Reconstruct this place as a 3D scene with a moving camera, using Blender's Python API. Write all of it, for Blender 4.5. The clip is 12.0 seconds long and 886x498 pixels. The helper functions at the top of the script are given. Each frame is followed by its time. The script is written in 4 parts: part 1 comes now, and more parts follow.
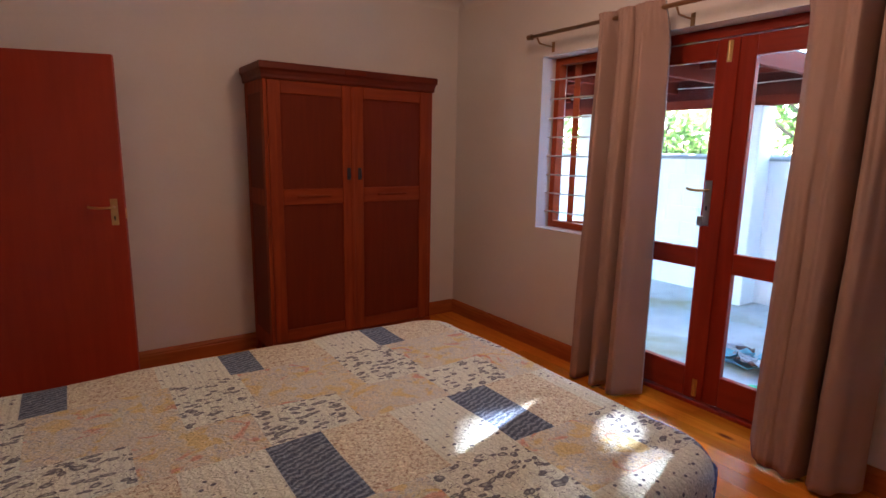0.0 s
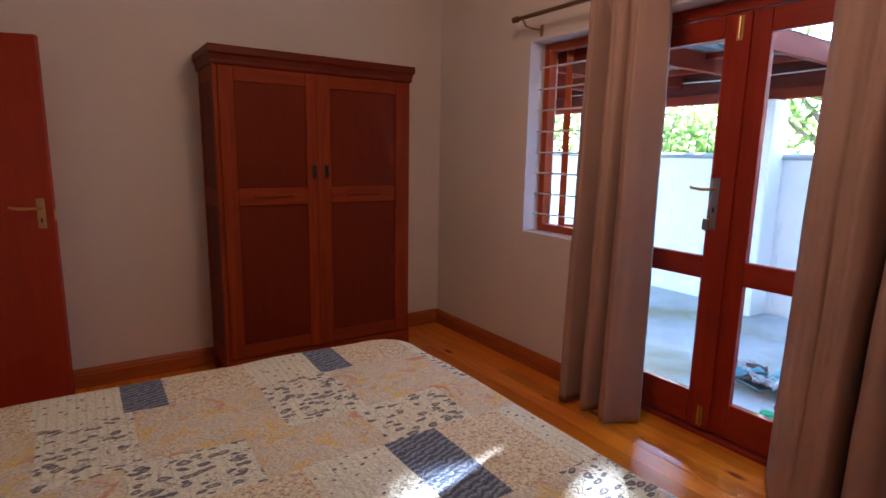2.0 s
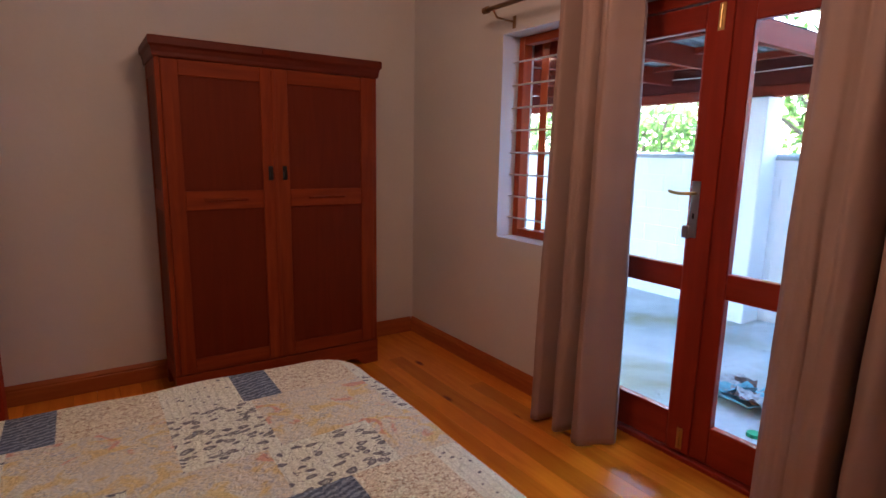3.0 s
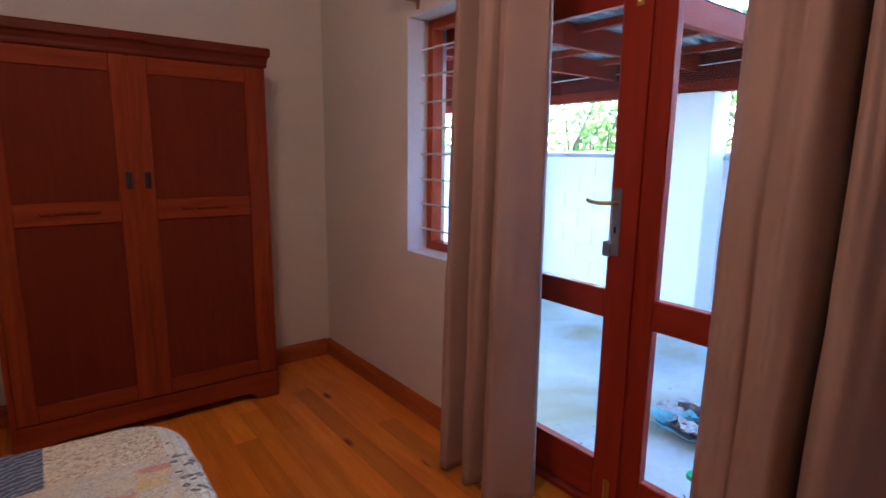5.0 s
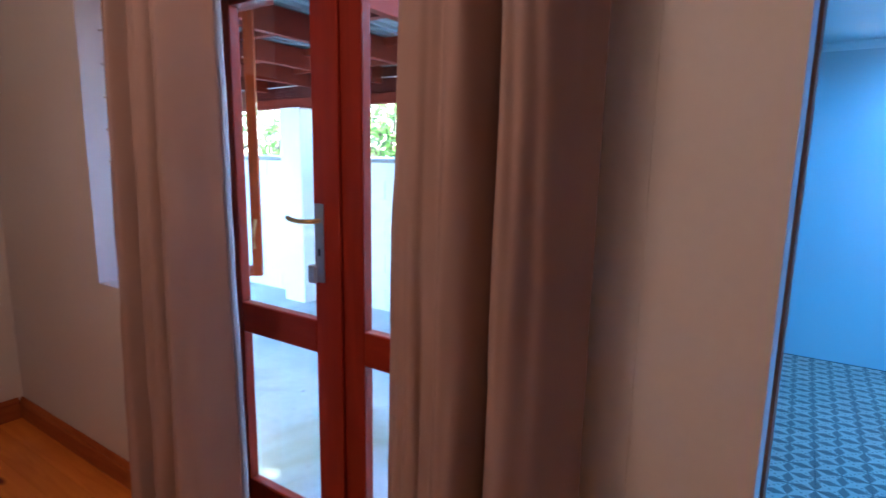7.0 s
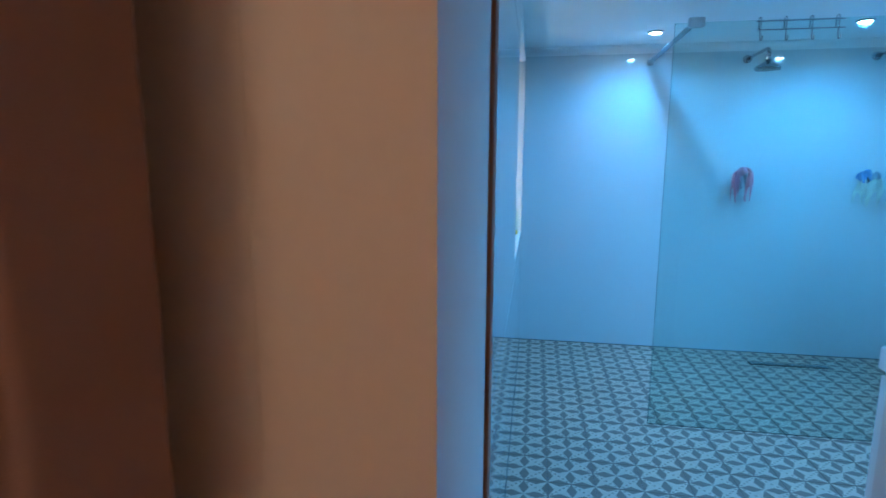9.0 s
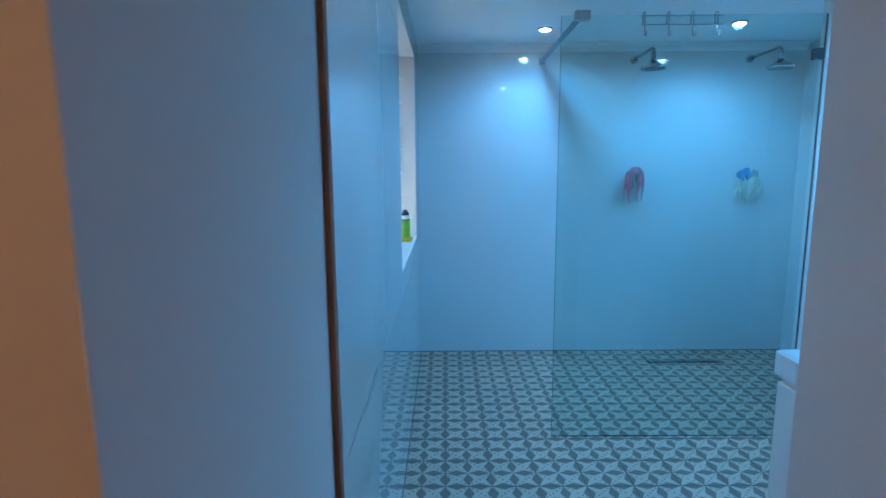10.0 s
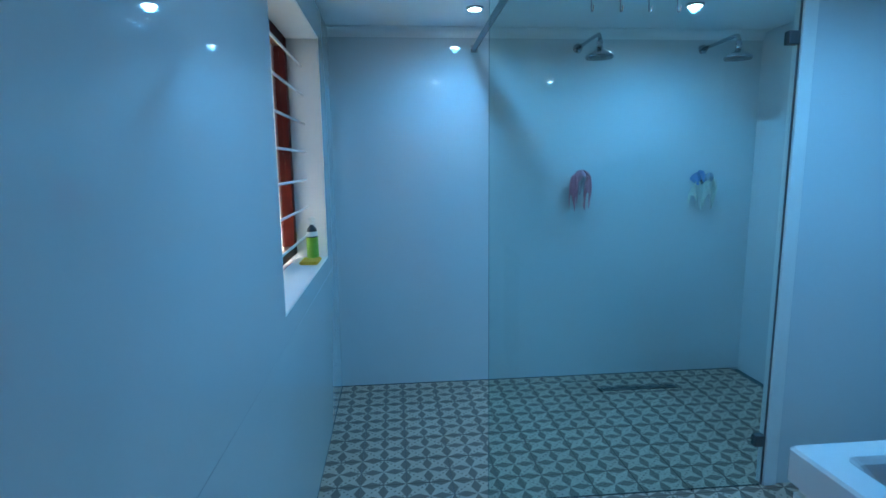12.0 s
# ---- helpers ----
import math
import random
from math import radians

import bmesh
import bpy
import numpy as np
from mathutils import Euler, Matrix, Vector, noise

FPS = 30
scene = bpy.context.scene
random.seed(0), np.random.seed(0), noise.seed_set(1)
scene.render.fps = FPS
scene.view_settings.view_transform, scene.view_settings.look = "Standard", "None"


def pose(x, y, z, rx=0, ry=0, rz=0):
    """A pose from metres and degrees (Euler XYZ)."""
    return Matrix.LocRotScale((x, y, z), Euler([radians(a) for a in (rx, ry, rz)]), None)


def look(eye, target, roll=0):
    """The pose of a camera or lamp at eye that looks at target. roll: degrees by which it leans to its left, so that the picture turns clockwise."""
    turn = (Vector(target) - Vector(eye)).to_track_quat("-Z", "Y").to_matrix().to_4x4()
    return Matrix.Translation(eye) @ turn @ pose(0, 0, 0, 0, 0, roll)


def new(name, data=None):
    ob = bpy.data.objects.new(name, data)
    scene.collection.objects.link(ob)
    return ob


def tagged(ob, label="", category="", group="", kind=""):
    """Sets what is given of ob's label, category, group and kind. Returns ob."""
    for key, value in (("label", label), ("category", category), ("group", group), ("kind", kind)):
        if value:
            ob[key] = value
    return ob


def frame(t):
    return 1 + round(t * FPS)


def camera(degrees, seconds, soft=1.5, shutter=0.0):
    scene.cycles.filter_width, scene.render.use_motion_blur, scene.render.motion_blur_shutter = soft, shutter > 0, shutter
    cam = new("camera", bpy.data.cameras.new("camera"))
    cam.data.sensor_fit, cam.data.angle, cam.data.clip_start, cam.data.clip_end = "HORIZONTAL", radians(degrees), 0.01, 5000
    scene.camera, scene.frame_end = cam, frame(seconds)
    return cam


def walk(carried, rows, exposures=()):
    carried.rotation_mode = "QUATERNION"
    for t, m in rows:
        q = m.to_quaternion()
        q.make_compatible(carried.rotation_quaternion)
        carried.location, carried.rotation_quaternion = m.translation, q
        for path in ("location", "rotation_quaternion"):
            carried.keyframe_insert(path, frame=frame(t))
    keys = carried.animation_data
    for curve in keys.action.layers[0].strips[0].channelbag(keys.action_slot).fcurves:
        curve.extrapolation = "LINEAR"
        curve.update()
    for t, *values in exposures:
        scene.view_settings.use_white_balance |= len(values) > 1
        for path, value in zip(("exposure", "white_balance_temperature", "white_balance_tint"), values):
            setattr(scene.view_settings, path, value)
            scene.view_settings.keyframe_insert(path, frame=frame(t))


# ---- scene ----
cam = camera(78.75, 12.0, shutter=0.4)
PATH = [
    (0, 0.0000, 0.0000, 1.5197, -34.525, -10.350, -1.009),
    (0.5, 0.1070, 0.0215, 1.5065, -33.518, -10.361, -1.134),
    (1, 0.1585, 0.1229, 1.4966, -33.754, -10.239, -1.107),
    (1.5, 0.2425, 0.1814, 1.4797, -33.880, -10.086, -1.053),
    (2, 0.3871, 0.2119, 1.4702, -33.855, -9.989, -1.021),
    (2.5, 0.5529, 0.2388, 1.4835, -33.496, -10.179, -0.956),
    (4.5, 1.0967, 0.4501, 1.4835, -36.223, -9.887, -1.061),
    (5, 1.2724, 0.4635, 1.5033, -37.012, -10.159, -0.732),
    (5.5, 1.3986, 0.4915, 1.5123, -39.381, -10.199, -0.906),
    (6, 1.5750, 0.4776, 1.5310, -45.503, -10.179, -0.952),
    (6.5, 1.7046, 0.4179, 1.5270, -51.599, -9.604, -0.832),
    (7, 1.8170, 0.4042, 1.5296, -56.388, -9.583, -0.884),
    (7.5, 1.8818, 0.3519, 1.5314, -61.459, -9.242, -0.832),
    (9.5, 2.4768, 0.2718, 1.5206, -85.855, -9.139, 0.052),
    (10, 2.6140, 0.1930, 1.5039, -89.706, -8.748, 0.408),
    (10.5, 2.7616, 0.1579, 1.5233, -91.632, -8.878, 0.627),
    (11, 2.9239, 0.1337, 1.5224, -93.491, -8.855, 0.534),
    (11.5, 3.0564, 0.0754, 1.5238, -94.638, -8.943, 0.586),
    (12, 3.2141, 0.0057, 1.5390, -95.190, -8.952, 0.681),
]
walk(cam, [(t, pose(x, y, z, 90 + pitch, roll, yaw)) for t, x, y, z, yaw, pitch, roll in PATH],
     exposures=[(0.0, 3.70, 5120, 15), (2.0, 3.60, 5070, 15), (4.5, 3.60, 4800, 14), (6.0, 3.83, 4550, 14), (6.5, 3.83, 4550, 14), (7.5, 3.5, 4850, 13), (9.5, 3.45, 5600, 10), (10.0, 3.25, 5750, 10), (11.0, 3.1, 6050, 10), (12.0, 2.80, 6150, 10)])

# ---------- light ----------
SUN_TO = Vector((1.0, 0.28, 0.61)).normalized()
world = bpy.data.worlds.new("sky")
scene.world = world
world.use_nodes = True
wn = world.node_tree.nodes
sky = wn.new("ShaderNodeTexSky")
sky.sky_type, sky.sun_disc = "NISHITA", False
sky.sun_elevation = math.asin(SUN_TO.z)
sky.sun_rotation = math.atan2(SUN_TO.x, SUN_TO.y)
world.node_tree.links.new(sky.outputs[0], wn["Background"].inputs[0])
wn["Background"].inputs[1].default_value = 0.15


def lamp(name, kind, energy, color, m, **more):
    data = bpy.data.lights.new(name, kind)
    data.energy, data.color = energy, color
    for key, value in more.items():
        if key == "size":
            data.size = value
        elif key == "size_y":
            data.shape, data.size_y = "RECTANGLE", value
        elif key == "angle":
            data.angle = value
        elif key == "radius":
            data.shadow_soft_size = value
        elif key == "spot":
            data.spot_size, data.spot_blend = value
    ob = new(name, data)
    ob.matrix_world = m
    return ob


lamp("sun", "SUN", 5.0, (1.0, 0.93, 0.82), look(SUN_TO * 30, (0, 0, 0)), angle=radians(0.6))
BULB = (1.4, 1.58, 2.62)
lamp("bulb_light", "POINT", 2.8, (1.0, 0.565, 0.30), pose(*BULB), radius=0.22)
# The pair at x 4.65 is unseen, added to light the bathroom's near half.
SPOTS = [(6.37, -0.47, 8.2), (6.25, -1.69, 9.4), (4.65, -0.47, 7.0), (4.65, -1.69, 14.5)]
for sx, sy, watts in SPOTS:
    lamp("downlight_light", "SPOT", watts, (0.138, 0.54, 1.04), pose(sx, sy, 2.385), radius=0.03, spot=(radians(168), 0.9))


# ---------- materials ----------
def mat(name, color=(0.8, 0.8, 0.8), rough=0.5, metal=0.0, vary=0.12, scale=6.0, bump=0.0, bump_scale=60.0, coat=0.0, stretch=(1, 1, 1)):
    """A principled material with two scales of tone and a fine relief."""
    m = bpy.data.materials.new(name)
    m.use_nodes = True
    t = m.node_tree
    n, l = t.nodes, t.links
    b = n["Principled BSDF"]
    b.inputs["Roughness"].default_value, b.inputs["Metallic"].default_value = rough, metal
    b.inputs["Coat Weight"].default_value = coat
    co = n.new("ShaderNodeTexCoord")
    mp = n.new("ShaderNodeMapping")
    mp.inputs["Scale"].default_value = stretch
    l.new(co.outputs["Object"], mp.inputs[0])
    big, fine = n.new("ShaderNodeTexNoise"), n.new("ShaderNodeTexNoise")
    big.inputs["Scale"].default_value, fine.inputs["Scale"].default_value = scale, bump_scale
    big.inputs["Detail"].default_value, fine.inputs["Detail"].default_value = 4, 3
    l.new(mp.outputs[0], big.inputs[0])
    l.new(mp.outputs[0], fine.inputs[0])
    mix = n.new("ShaderNodeMath")
    mix.operation = "MULTIPLY_ADD"
    l.new(fine.outputs[0], mix.inputs[0])
    mix.inputs[1].default_value = 0.35
    l.new(big.outputs[0], mix.inputs[2])
    ramp = n.new("ShaderNodeValToRGB")
    ramp.color_ramp.elements[0].position, ramp.color_ramp.elements[1].position = 0.4, 0.95
    lo, hi = [c * (1 - vary) for c in color], [min(1, c * (1 + vary)) for c in color]
    ramp.color_ramp.elements[0].color, ramp.color_ramp.elements[1].color = (*lo, 1), (*hi, 1)
    l.new(mix.outputs[0], ramp.inputs[0])
    l.new(ramp.outputs[0], b.inputs["Base Color"])
    if bump:
        bp = n.new("ShaderNodeBump")
        bp.inputs["Strength"].default_value, bp.inputs["Distance"].default_value = bump, 0.01
        l.new(mix.outputs[0], bp.inputs["Height"])
        l.new(bp.outputs[0], b.inputs["Normal"])
    return m


def wood(name, color, dark, rough=0.4, along="z", vary=0.35, coat=0.0, knots=False, sheen=0.3):
    """Wood with grain along one axis, told apart piece by piece."""
    m = bpy.data.materials.new(name)
    m.use_nodes = True
    t = m.node_tree
    n, l = t.nodes, t.links
    b = n["Principled BSDF"]
    b.inputs["Roughness"].default_value, b.inputs["Coat Weight"].default_value = rough, coat
    b.inputs["Specular IOR Level"].default_value = sheen
    co, info, mp = n.new("ShaderNodeTexCoord"), n.new("ShaderNodeObjectInfo"), n.new("ShaderNodeMapping")
    s = [14.0, 14.0, 14.0]
    s["xyz".index(along)] = 1.2
    mp.inputs["Scale"].default_value = s
    add = n.new("ShaderNodeVectorMath")
    add.operation = "MULTIPLY_ADD"
    l.new(info.outputs["Random"], add.inputs[0])
    add.inputs[1].default_value = (7.3, 4.1, 9.7)
    l.new(co.outputs["Object"], add.inputs[2])
    l.new(add.outputs[0], mp.inputs[0])
    grain = n.new("ShaderNodeTexNoise")
    grain.inputs["Scale"].default_value, grain.inputs["Detail"].default_value, grain.inputs["Distortion"].default_value = 1.6, 6, 0.8
    l.new(mp.outputs[0], grain.inputs[0])
    ramp = n.new("ShaderNodeValToRGB")
    ramp.color_ramp.elements[0].position, ramp.color_ramp.elements[1].position = 0.3, 0.72
    ramp.color_ramp.elements[0].color, ramp.color_ramp.elements[1].color = (*dark, 1), (*color, 1)
    l.new(grain.outputs[0], ramp.inputs[0])
    hsv = n.new("ShaderNodeHueSaturation")
    val = n.new("ShaderNodeMath")
    val.operation = "MULTIPLY_ADD"
    l.new(info.outputs["Random"], val.inputs[0])
    val.inputs[1].default_value, val.inputs[2].default_value = vary, 1 - vary / 2
    l.new(val.outputs[0], hsv.inputs["Value"])
    l.new(ramp.outputs[0], hsv.inputs["Color"])
    out = hsv.outputs[0]
    if knots:
        mp2 = n.new("ShaderNodeMapping")
        mp2.inputs["Scale"].default_value = (2.3, 0.9, 1.0)
        l.new(add.outputs[0], mp2.inputs[0])
        vor = n.new("ShaderNodeTexVoronoi")
        vor.voronoi_dimensions = "2D"
        vor.inputs["Scale"].default_value = 1.0
        l.new(mp2.outputs[0], vor.inputs["Vector"])
        kr = n.new("ShaderNodeValToRGB")
        kr.color_ramp.elements[0].position, kr.color_ramp.elements[1].position = 0.022, 0.055
        kr.color_ramp.elements[0].color, kr.color_ramp.elements[1].color = (1, 1, 1, 1), (0, 0, 0, 1)
        l.new(vor.outputs["Distance"], kr.inputs[0])
        mk = n.new("ShaderNodeMix")
        mk.data_type = "RGBA"
        l.new(kr.outputs[0], mk.inputs[0])
        l.new(out, mk.inputs[6])
        mk.inputs[7].default_value = (0.20, 0.045, 0.006, 1)
        out = mk.outputs[2]
    l.new(out, b.inputs["Base Color"])
    bp = n.new("ShaderNodeBump")
    bp.inputs["Strength"].default_value, bp.inputs["Distance"].default_value = 0.12, 0.004
    l.new(grain.outputs[0], bp.inputs["Height"])
    l.new(bp.outputs[0], b.inputs["Normal"])
    return m


def glass_mat(name, tint, rough=0.0):
    """Thin clear glass: lets straight light through and mirrors a little."""
    m = bpy.data.materials.new(name)
    m.use_nodes = True
    t = m.node_tree
    n, l = t.nodes, t.links
    n.remove(n["Principled BSDF"])
    tr, gl, mx, lw = n.new("ShaderNodeBsdfTransparent"), n.new("ShaderNodeBsdfGlossy"), n.new("ShaderNodeMixShader"), n.new("ShaderNodeLayerWeight")
    pw, fr = n.new("ShaderNodeMath"), n.new("ShaderNodeMath")
    pw.operation, fr.operation = "POWER", "MULTIPLY_ADD"
    pw.inputs[1].default_value = 5.0
    fr.inputs[1].default_value, fr.inputs[2].default_value = 0.9, 0.04
    l.new(lw.outputs["Facing"], pw.inputs[0])
    l.new(pw.outputs[0], fr.inputs[0])
    tr.inputs[0].default_value = (*tint, 1)
    gl.inputs["Roughness"].default_value = rough
    l.new(fr.outputs[0], mx.inputs[0])
    l.new(tr.outputs[0], mx.inputs[1])
    l.new(gl.outputs[0], mx.inputs[2])
    l.new(mx.outputs[0], n["Material Output"].inputs[0])
    return m


def glow(name, color, strength):
    m = bpy.data.materials.new(name)
    m.use_nodes = True
    b = m.node_tree.nodes["Principled BSDF"]
    b.inputs["Emission Color"].default_value, b.inputs["Emission Strength"].default_value = (*color, 1), strength
    return m


PLASTER = mat("wall_plaster", (0.745, 0.71, 0.68), 0.75, vary=0.04, scale=1.5, bump=0.12, bump_scale=45)
BATHCEIL = mat("bath_ceiling_paint", (0.86, 0.86, 0.85), 0.7, vary=0.02, scale=2)
CEILING = mat("ceiling_paint", (0.78, 0.76, 0.72), 0.8, vary=0.03, scale=2)
EXT = mat("exterior_white", (0.88, 0.88, 0.86), 0.8, vary=0.06, scale=1.2, bump=0.2, bump_scale=30)
MERANTI = wood("door_wood", (0.30, 0.024, 0.003), (0.235, 0.017, 0.0025), 0.42, "z", 0.1, coat=0.1, sheen=0.2)
MERANTI_Y = wood("door_wood_rail", (0.30, 0.024, 0.003), (0.235, 0.017, 0.0025), 0.42, "y", 0.1, coat=0.2, sheen=0.2)
# Door wood again, made lighter and more orange for daylight on the frame.
LIT_WOOD = wood("daylit_casement_wood", (0.42, 0.075, 0.010), (0.32, 0.05, 0.007), 0.45, "z", 0.1, coat=0.08, sheen=0.2)
LIT_WOOD_Y = wood("daylit_casement_rail_wood", (0.42, 0.075, 0.010), (0.32, 0.05, 0.007), 0.45, "y", 0.1, coat=0.08, sheen=0.2)
# Door wood darkened to paint in the shade on the window's room-side faces.
SHADED_WOOD = wood("shaded_window_wood", (0.085, 0.007, 0.003), (0.06, 0.005, 0.002), 0.5, "z", 0.1, sheen=0.15)
SLAB = wood("slab_door_wood", (0.36, 0.034, 0.004), (0.31, 0.027, 0.003), 0.48, "z", 0.05, coat=0.2)
WARD = wood("wardrobe_wood", (0.27, 0.043, 0.0033), (0.18, 0.024, 0.002), 0.55, "z", 0.1, coat=0.02, sheen=0.14)
WARD_X = wood("wardrobe_rail_wood", (0.27, 0.043, 0.0033), (0.18, 0.024, 0.002), 0.55, "x", 0.1, coat=0.02, sheen=0.14)
WARD_C = wood("wardrobe_cornice_wood", (0.14, 0.018, 0.002), (0.09, 0.011, 0.0015), 0.5, "x", 0.05, coat=0.04, sheen=0.2)
WARD_P = wood("wardrobe_panel_wood", (0.15, 0.0195, 0.002), (0.125, 0.015, 0.0016), 0.55, "z", 0.05, coat=0.02, sheen=0.12)
PINE = wood("floor_pine", (0.78, 0.262, 0.005), (0.65, 0.183, 0.003), 0.27, "y", 0.42, coat=0.15, knots=True, sheen=0.25)
SKIRT = wood("skirting_pine", (0.46, 0.13, 0.014), (0.33, 0.075, 0.008), 0.45, "x", 0.1)
SKIRT_Y = wood("skirting_pine_y", (0.46, 0.13, 0.014), (0.33, 0.075, 0.008), 0.45, "y", 0.1)
RAFTER = wood("rafter_wood", (0.20, 0.022, 0.007), (0.14, 0.014, 0.005), 0.6, "x", 0.2, sheen=0.12)
BEAM = wood("beam_wood", (0.075, 0.010, 0.007), (0.05, 0.006, 0.005), 0.65, "y", 0.1, sheen=0.08)
BRASS = mat("brass", (0.62, 0.42, 0.16), 0.3, 1.0, vary=0.15, scale=20)
DARKMETAL = mat("dark_metal", (0.05, 0.04, 0.035), 0.4, 0.8, vary=0.2, scale=30)
GUNMETAL = mat("brushed_grey_steel", (0.16, 0.165, 0.175), 0.35, 1.0, vary=0.08, scale=20)
STEEL = mat("satin_steel", (0.42, 0.42, 0.42), 0.28, 1.0, vary=0.06, scale=20)
CHROME = mat("chrome", (0.42, 0.43, 0.45), 0.1, 1.0, vary=0.02)
BRONZE = mat("rod_bronze", (0.35, 0.22, 0.11), 0.32, 0.9, vary=0.15, scale=15)
BARWHITE = mat("bar_white", (0.75, 0.74, 0.72), 0.4, vary=0.05)
CURTAIN = mat("curtain_cloth", (0.37, 0.245, 0.20), 0.85, vary=0.08, scale=3, bump=0.25, bump_scale=500)
LINING = mat("curtain_lining", (0.38, 0.36, 0.37), 0.85, vary=0.05, bump=0.1, bump_scale=300)
COPING = mat("coping_cement", (0.33, 0.36, 0.35), 0.8, vary=0.3, scale=4, bump=0.3)
CONCRETE = mat("yard_concrete", (0.48, 0.52, 0.52), 0.62, vary=0.38, scale=1.1, bump=0.3, bump_scale=25)


def mossy(m, tint, scale):
    """Stains of another tint in soft patches and fine specks."""
    n, l = m.node_tree.nodes, m.node_tree.links
    b = n["Principled BSDF"]
    base = b.inputs["Base Color"].links[0].from_socket
    co, nz, rp, mx = n.new("ShaderNodeTexCoord"), n.new("ShaderNodeTexNoise"), n.new("ShaderNodeValToRGB"), n.new("ShaderNodeMix")
    nz.inputs["Scale"].default_value, nz.inputs["Detail"].default_value, nz.inputs["Distortion"].default_value = scale, 6, 0.7
    rp.color_ramp.elements[0].position, rp.color_ramp.elements[1].position = 0.47, 0.68
    mx.data_type = "RGBA"
    l.new(co.outputs["Object"], nz.inputs[0])
    l.new(nz.outputs[0], rp.inputs[0])
    l.new(rp.outputs[0], mx.inputs[0])
    l.new(base, mx.inputs[6])
    mx.inputs[7].default_value = (*tint, 1)
    l.new(mx.outputs[2], b.inputs["Base Color"])


mossy(CONCRETE, (0.27, 0.27, 0.14), 0.9)
GALV = mat("roof_sheet", (0.22, 0.27, 0.30), 0.5, 0.2, vary=0.15, scale=2)
WHITEGLOSS = mat("ceramic_white", (0.80, 0.81, 0.82), 0.12, vary=0.02, coat=0.4)
WALLTILE = mat("gloss_wall_tile", (0.68, 0.71, 0.72), 0.03, vary=0.02, scale=1.0, coat=0.55)
WALLTILE.node_tree.nodes["Principled BSDF"].inputs["IOR"].default_value = 1.62
TRIM = mat("brown_edge_trim", (0.34, 0.14, 0.055), 0.5, vary=0.2)
GROUT = mat("grout", (0.12, 0.13, 0.13), 0.9, vary=0.1)
GROUTPALE = mat("pale_grout", (0.34, 0.36, 0.37), 0.8, vary=0.1)
EDGE = mat("glass_edge", (0.10, 0.22, 0.22), 0.15, vary=0.05)
PANE = glass_mat("window_glass", (0.96, 0.98, 0.97))
SHOWER = glass_mat("shower_glass", (0.86, 0.95, 0.94))
PAINT = mat("white_paint", (0.78, 0.78, 0.76), 0.5, vary=0.03)


# ---------- building helpers ----------
def bm_box(bm, x0, y0, z0, x1, y1, z1, bevel=0.0, seg=1):
    r = bmesh.ops.create_cube(bm, size=1.0)
    c = Vector(((x0 + x1) / 2, (y0 + y1) / 2, (z0 + z1) / 2))
    for v in r["verts"]:
        v.co = Vector((v.co.x * (x1 - x0), v.co.y * (y1 - y0), v.co.z * (z1 - z0))) + c
    if bevel:
        edges = list({e for v in r["verts"] for e in v.link_edges})
        bmesh.ops.bevel(bm, geom=edges, offset=bevel, segments=seg, affect="EDGES", clamp_overlap=True)
    return bm


def box(*a, **k):
    return bm_box(bmesh.new(), *a, **k)


def bm_tube(bm, a, b, r0, r1=None, seg=12):
    """A round bar from a to b."""
    a, b = Vector(a), Vector(b)
    m = Matrix.Translation((a + b) / 2) @ (b - a).to_track_quat("Z", "Y").to_matrix().to_4x4()
    bmesh.ops.create_cone(bm, cap_ends=True, segments=seg, radius1=r0, radius2=r0 if r1 is None else r1, depth=(b - a).length, matrix=m)
    return bm


def tube(*a, **k):
    return bm_tube(bmesh.new(), *a, **k)


def sweep(points, r, seg=8):
    """A bent wire or pipe through points."""
    bm = bmesh.new()
    rings = []
    pts = [Vector(p) for p in points]
    for i, p in enumerate(pts):
        d = (pts[min(i + 1, len(pts) - 1)] - pts[max(i - 1, 0)]).normalized()
        q = d.to_track_quat("Z", "Y")
        rings.append([bm.verts.new(p + q @ Vector((r * math.cos(k * math.tau / seg), r * math.sin(k * math.tau / seg), 0))) for k in range(seg)])
    for a, b in zip(rings, rings[1:]):
        for k in range(seg):
            bm.faces.new((a[k], a[(k + 1) % seg], b[(k + 1) % seg], b[k]))
    bm.faces.new(list(reversed(rings[0])))
    bm.faces.new(rings[-1])
    return bm


def mesh_of(name, bm, material, smooth=False):
    me = bpy.data.meshes.new(name)
    bmesh.ops.recalc_face_normals(bm, faces=bm.faces[:])
    bm.to_mesh(me)
    bm.free()
    for m in (material if isinstance(material, (list, tuple)) else [material]):
        me.materials.append(m)
    if smooth:
        for p in me.polygons:
            p.use_smooth = True
    return me


def part(name, bm, material, parent=None, label="", smooth=False):
    ob = new(name, mesh_of(name, bm, material, smooth))
    if parent is not None:
        ob.parent = parent
    if label:
        ob["label"] = label
    return ob


def thing(name, label, category, group="", at=None):
    e = new(name)
    if at is not None:
        e.matrix_world = at
    return tagged(e, label, category, group)


def structure(name, bm, material, label=""):
    return tagged(part(name, bm, material), label, "", "", "structure")


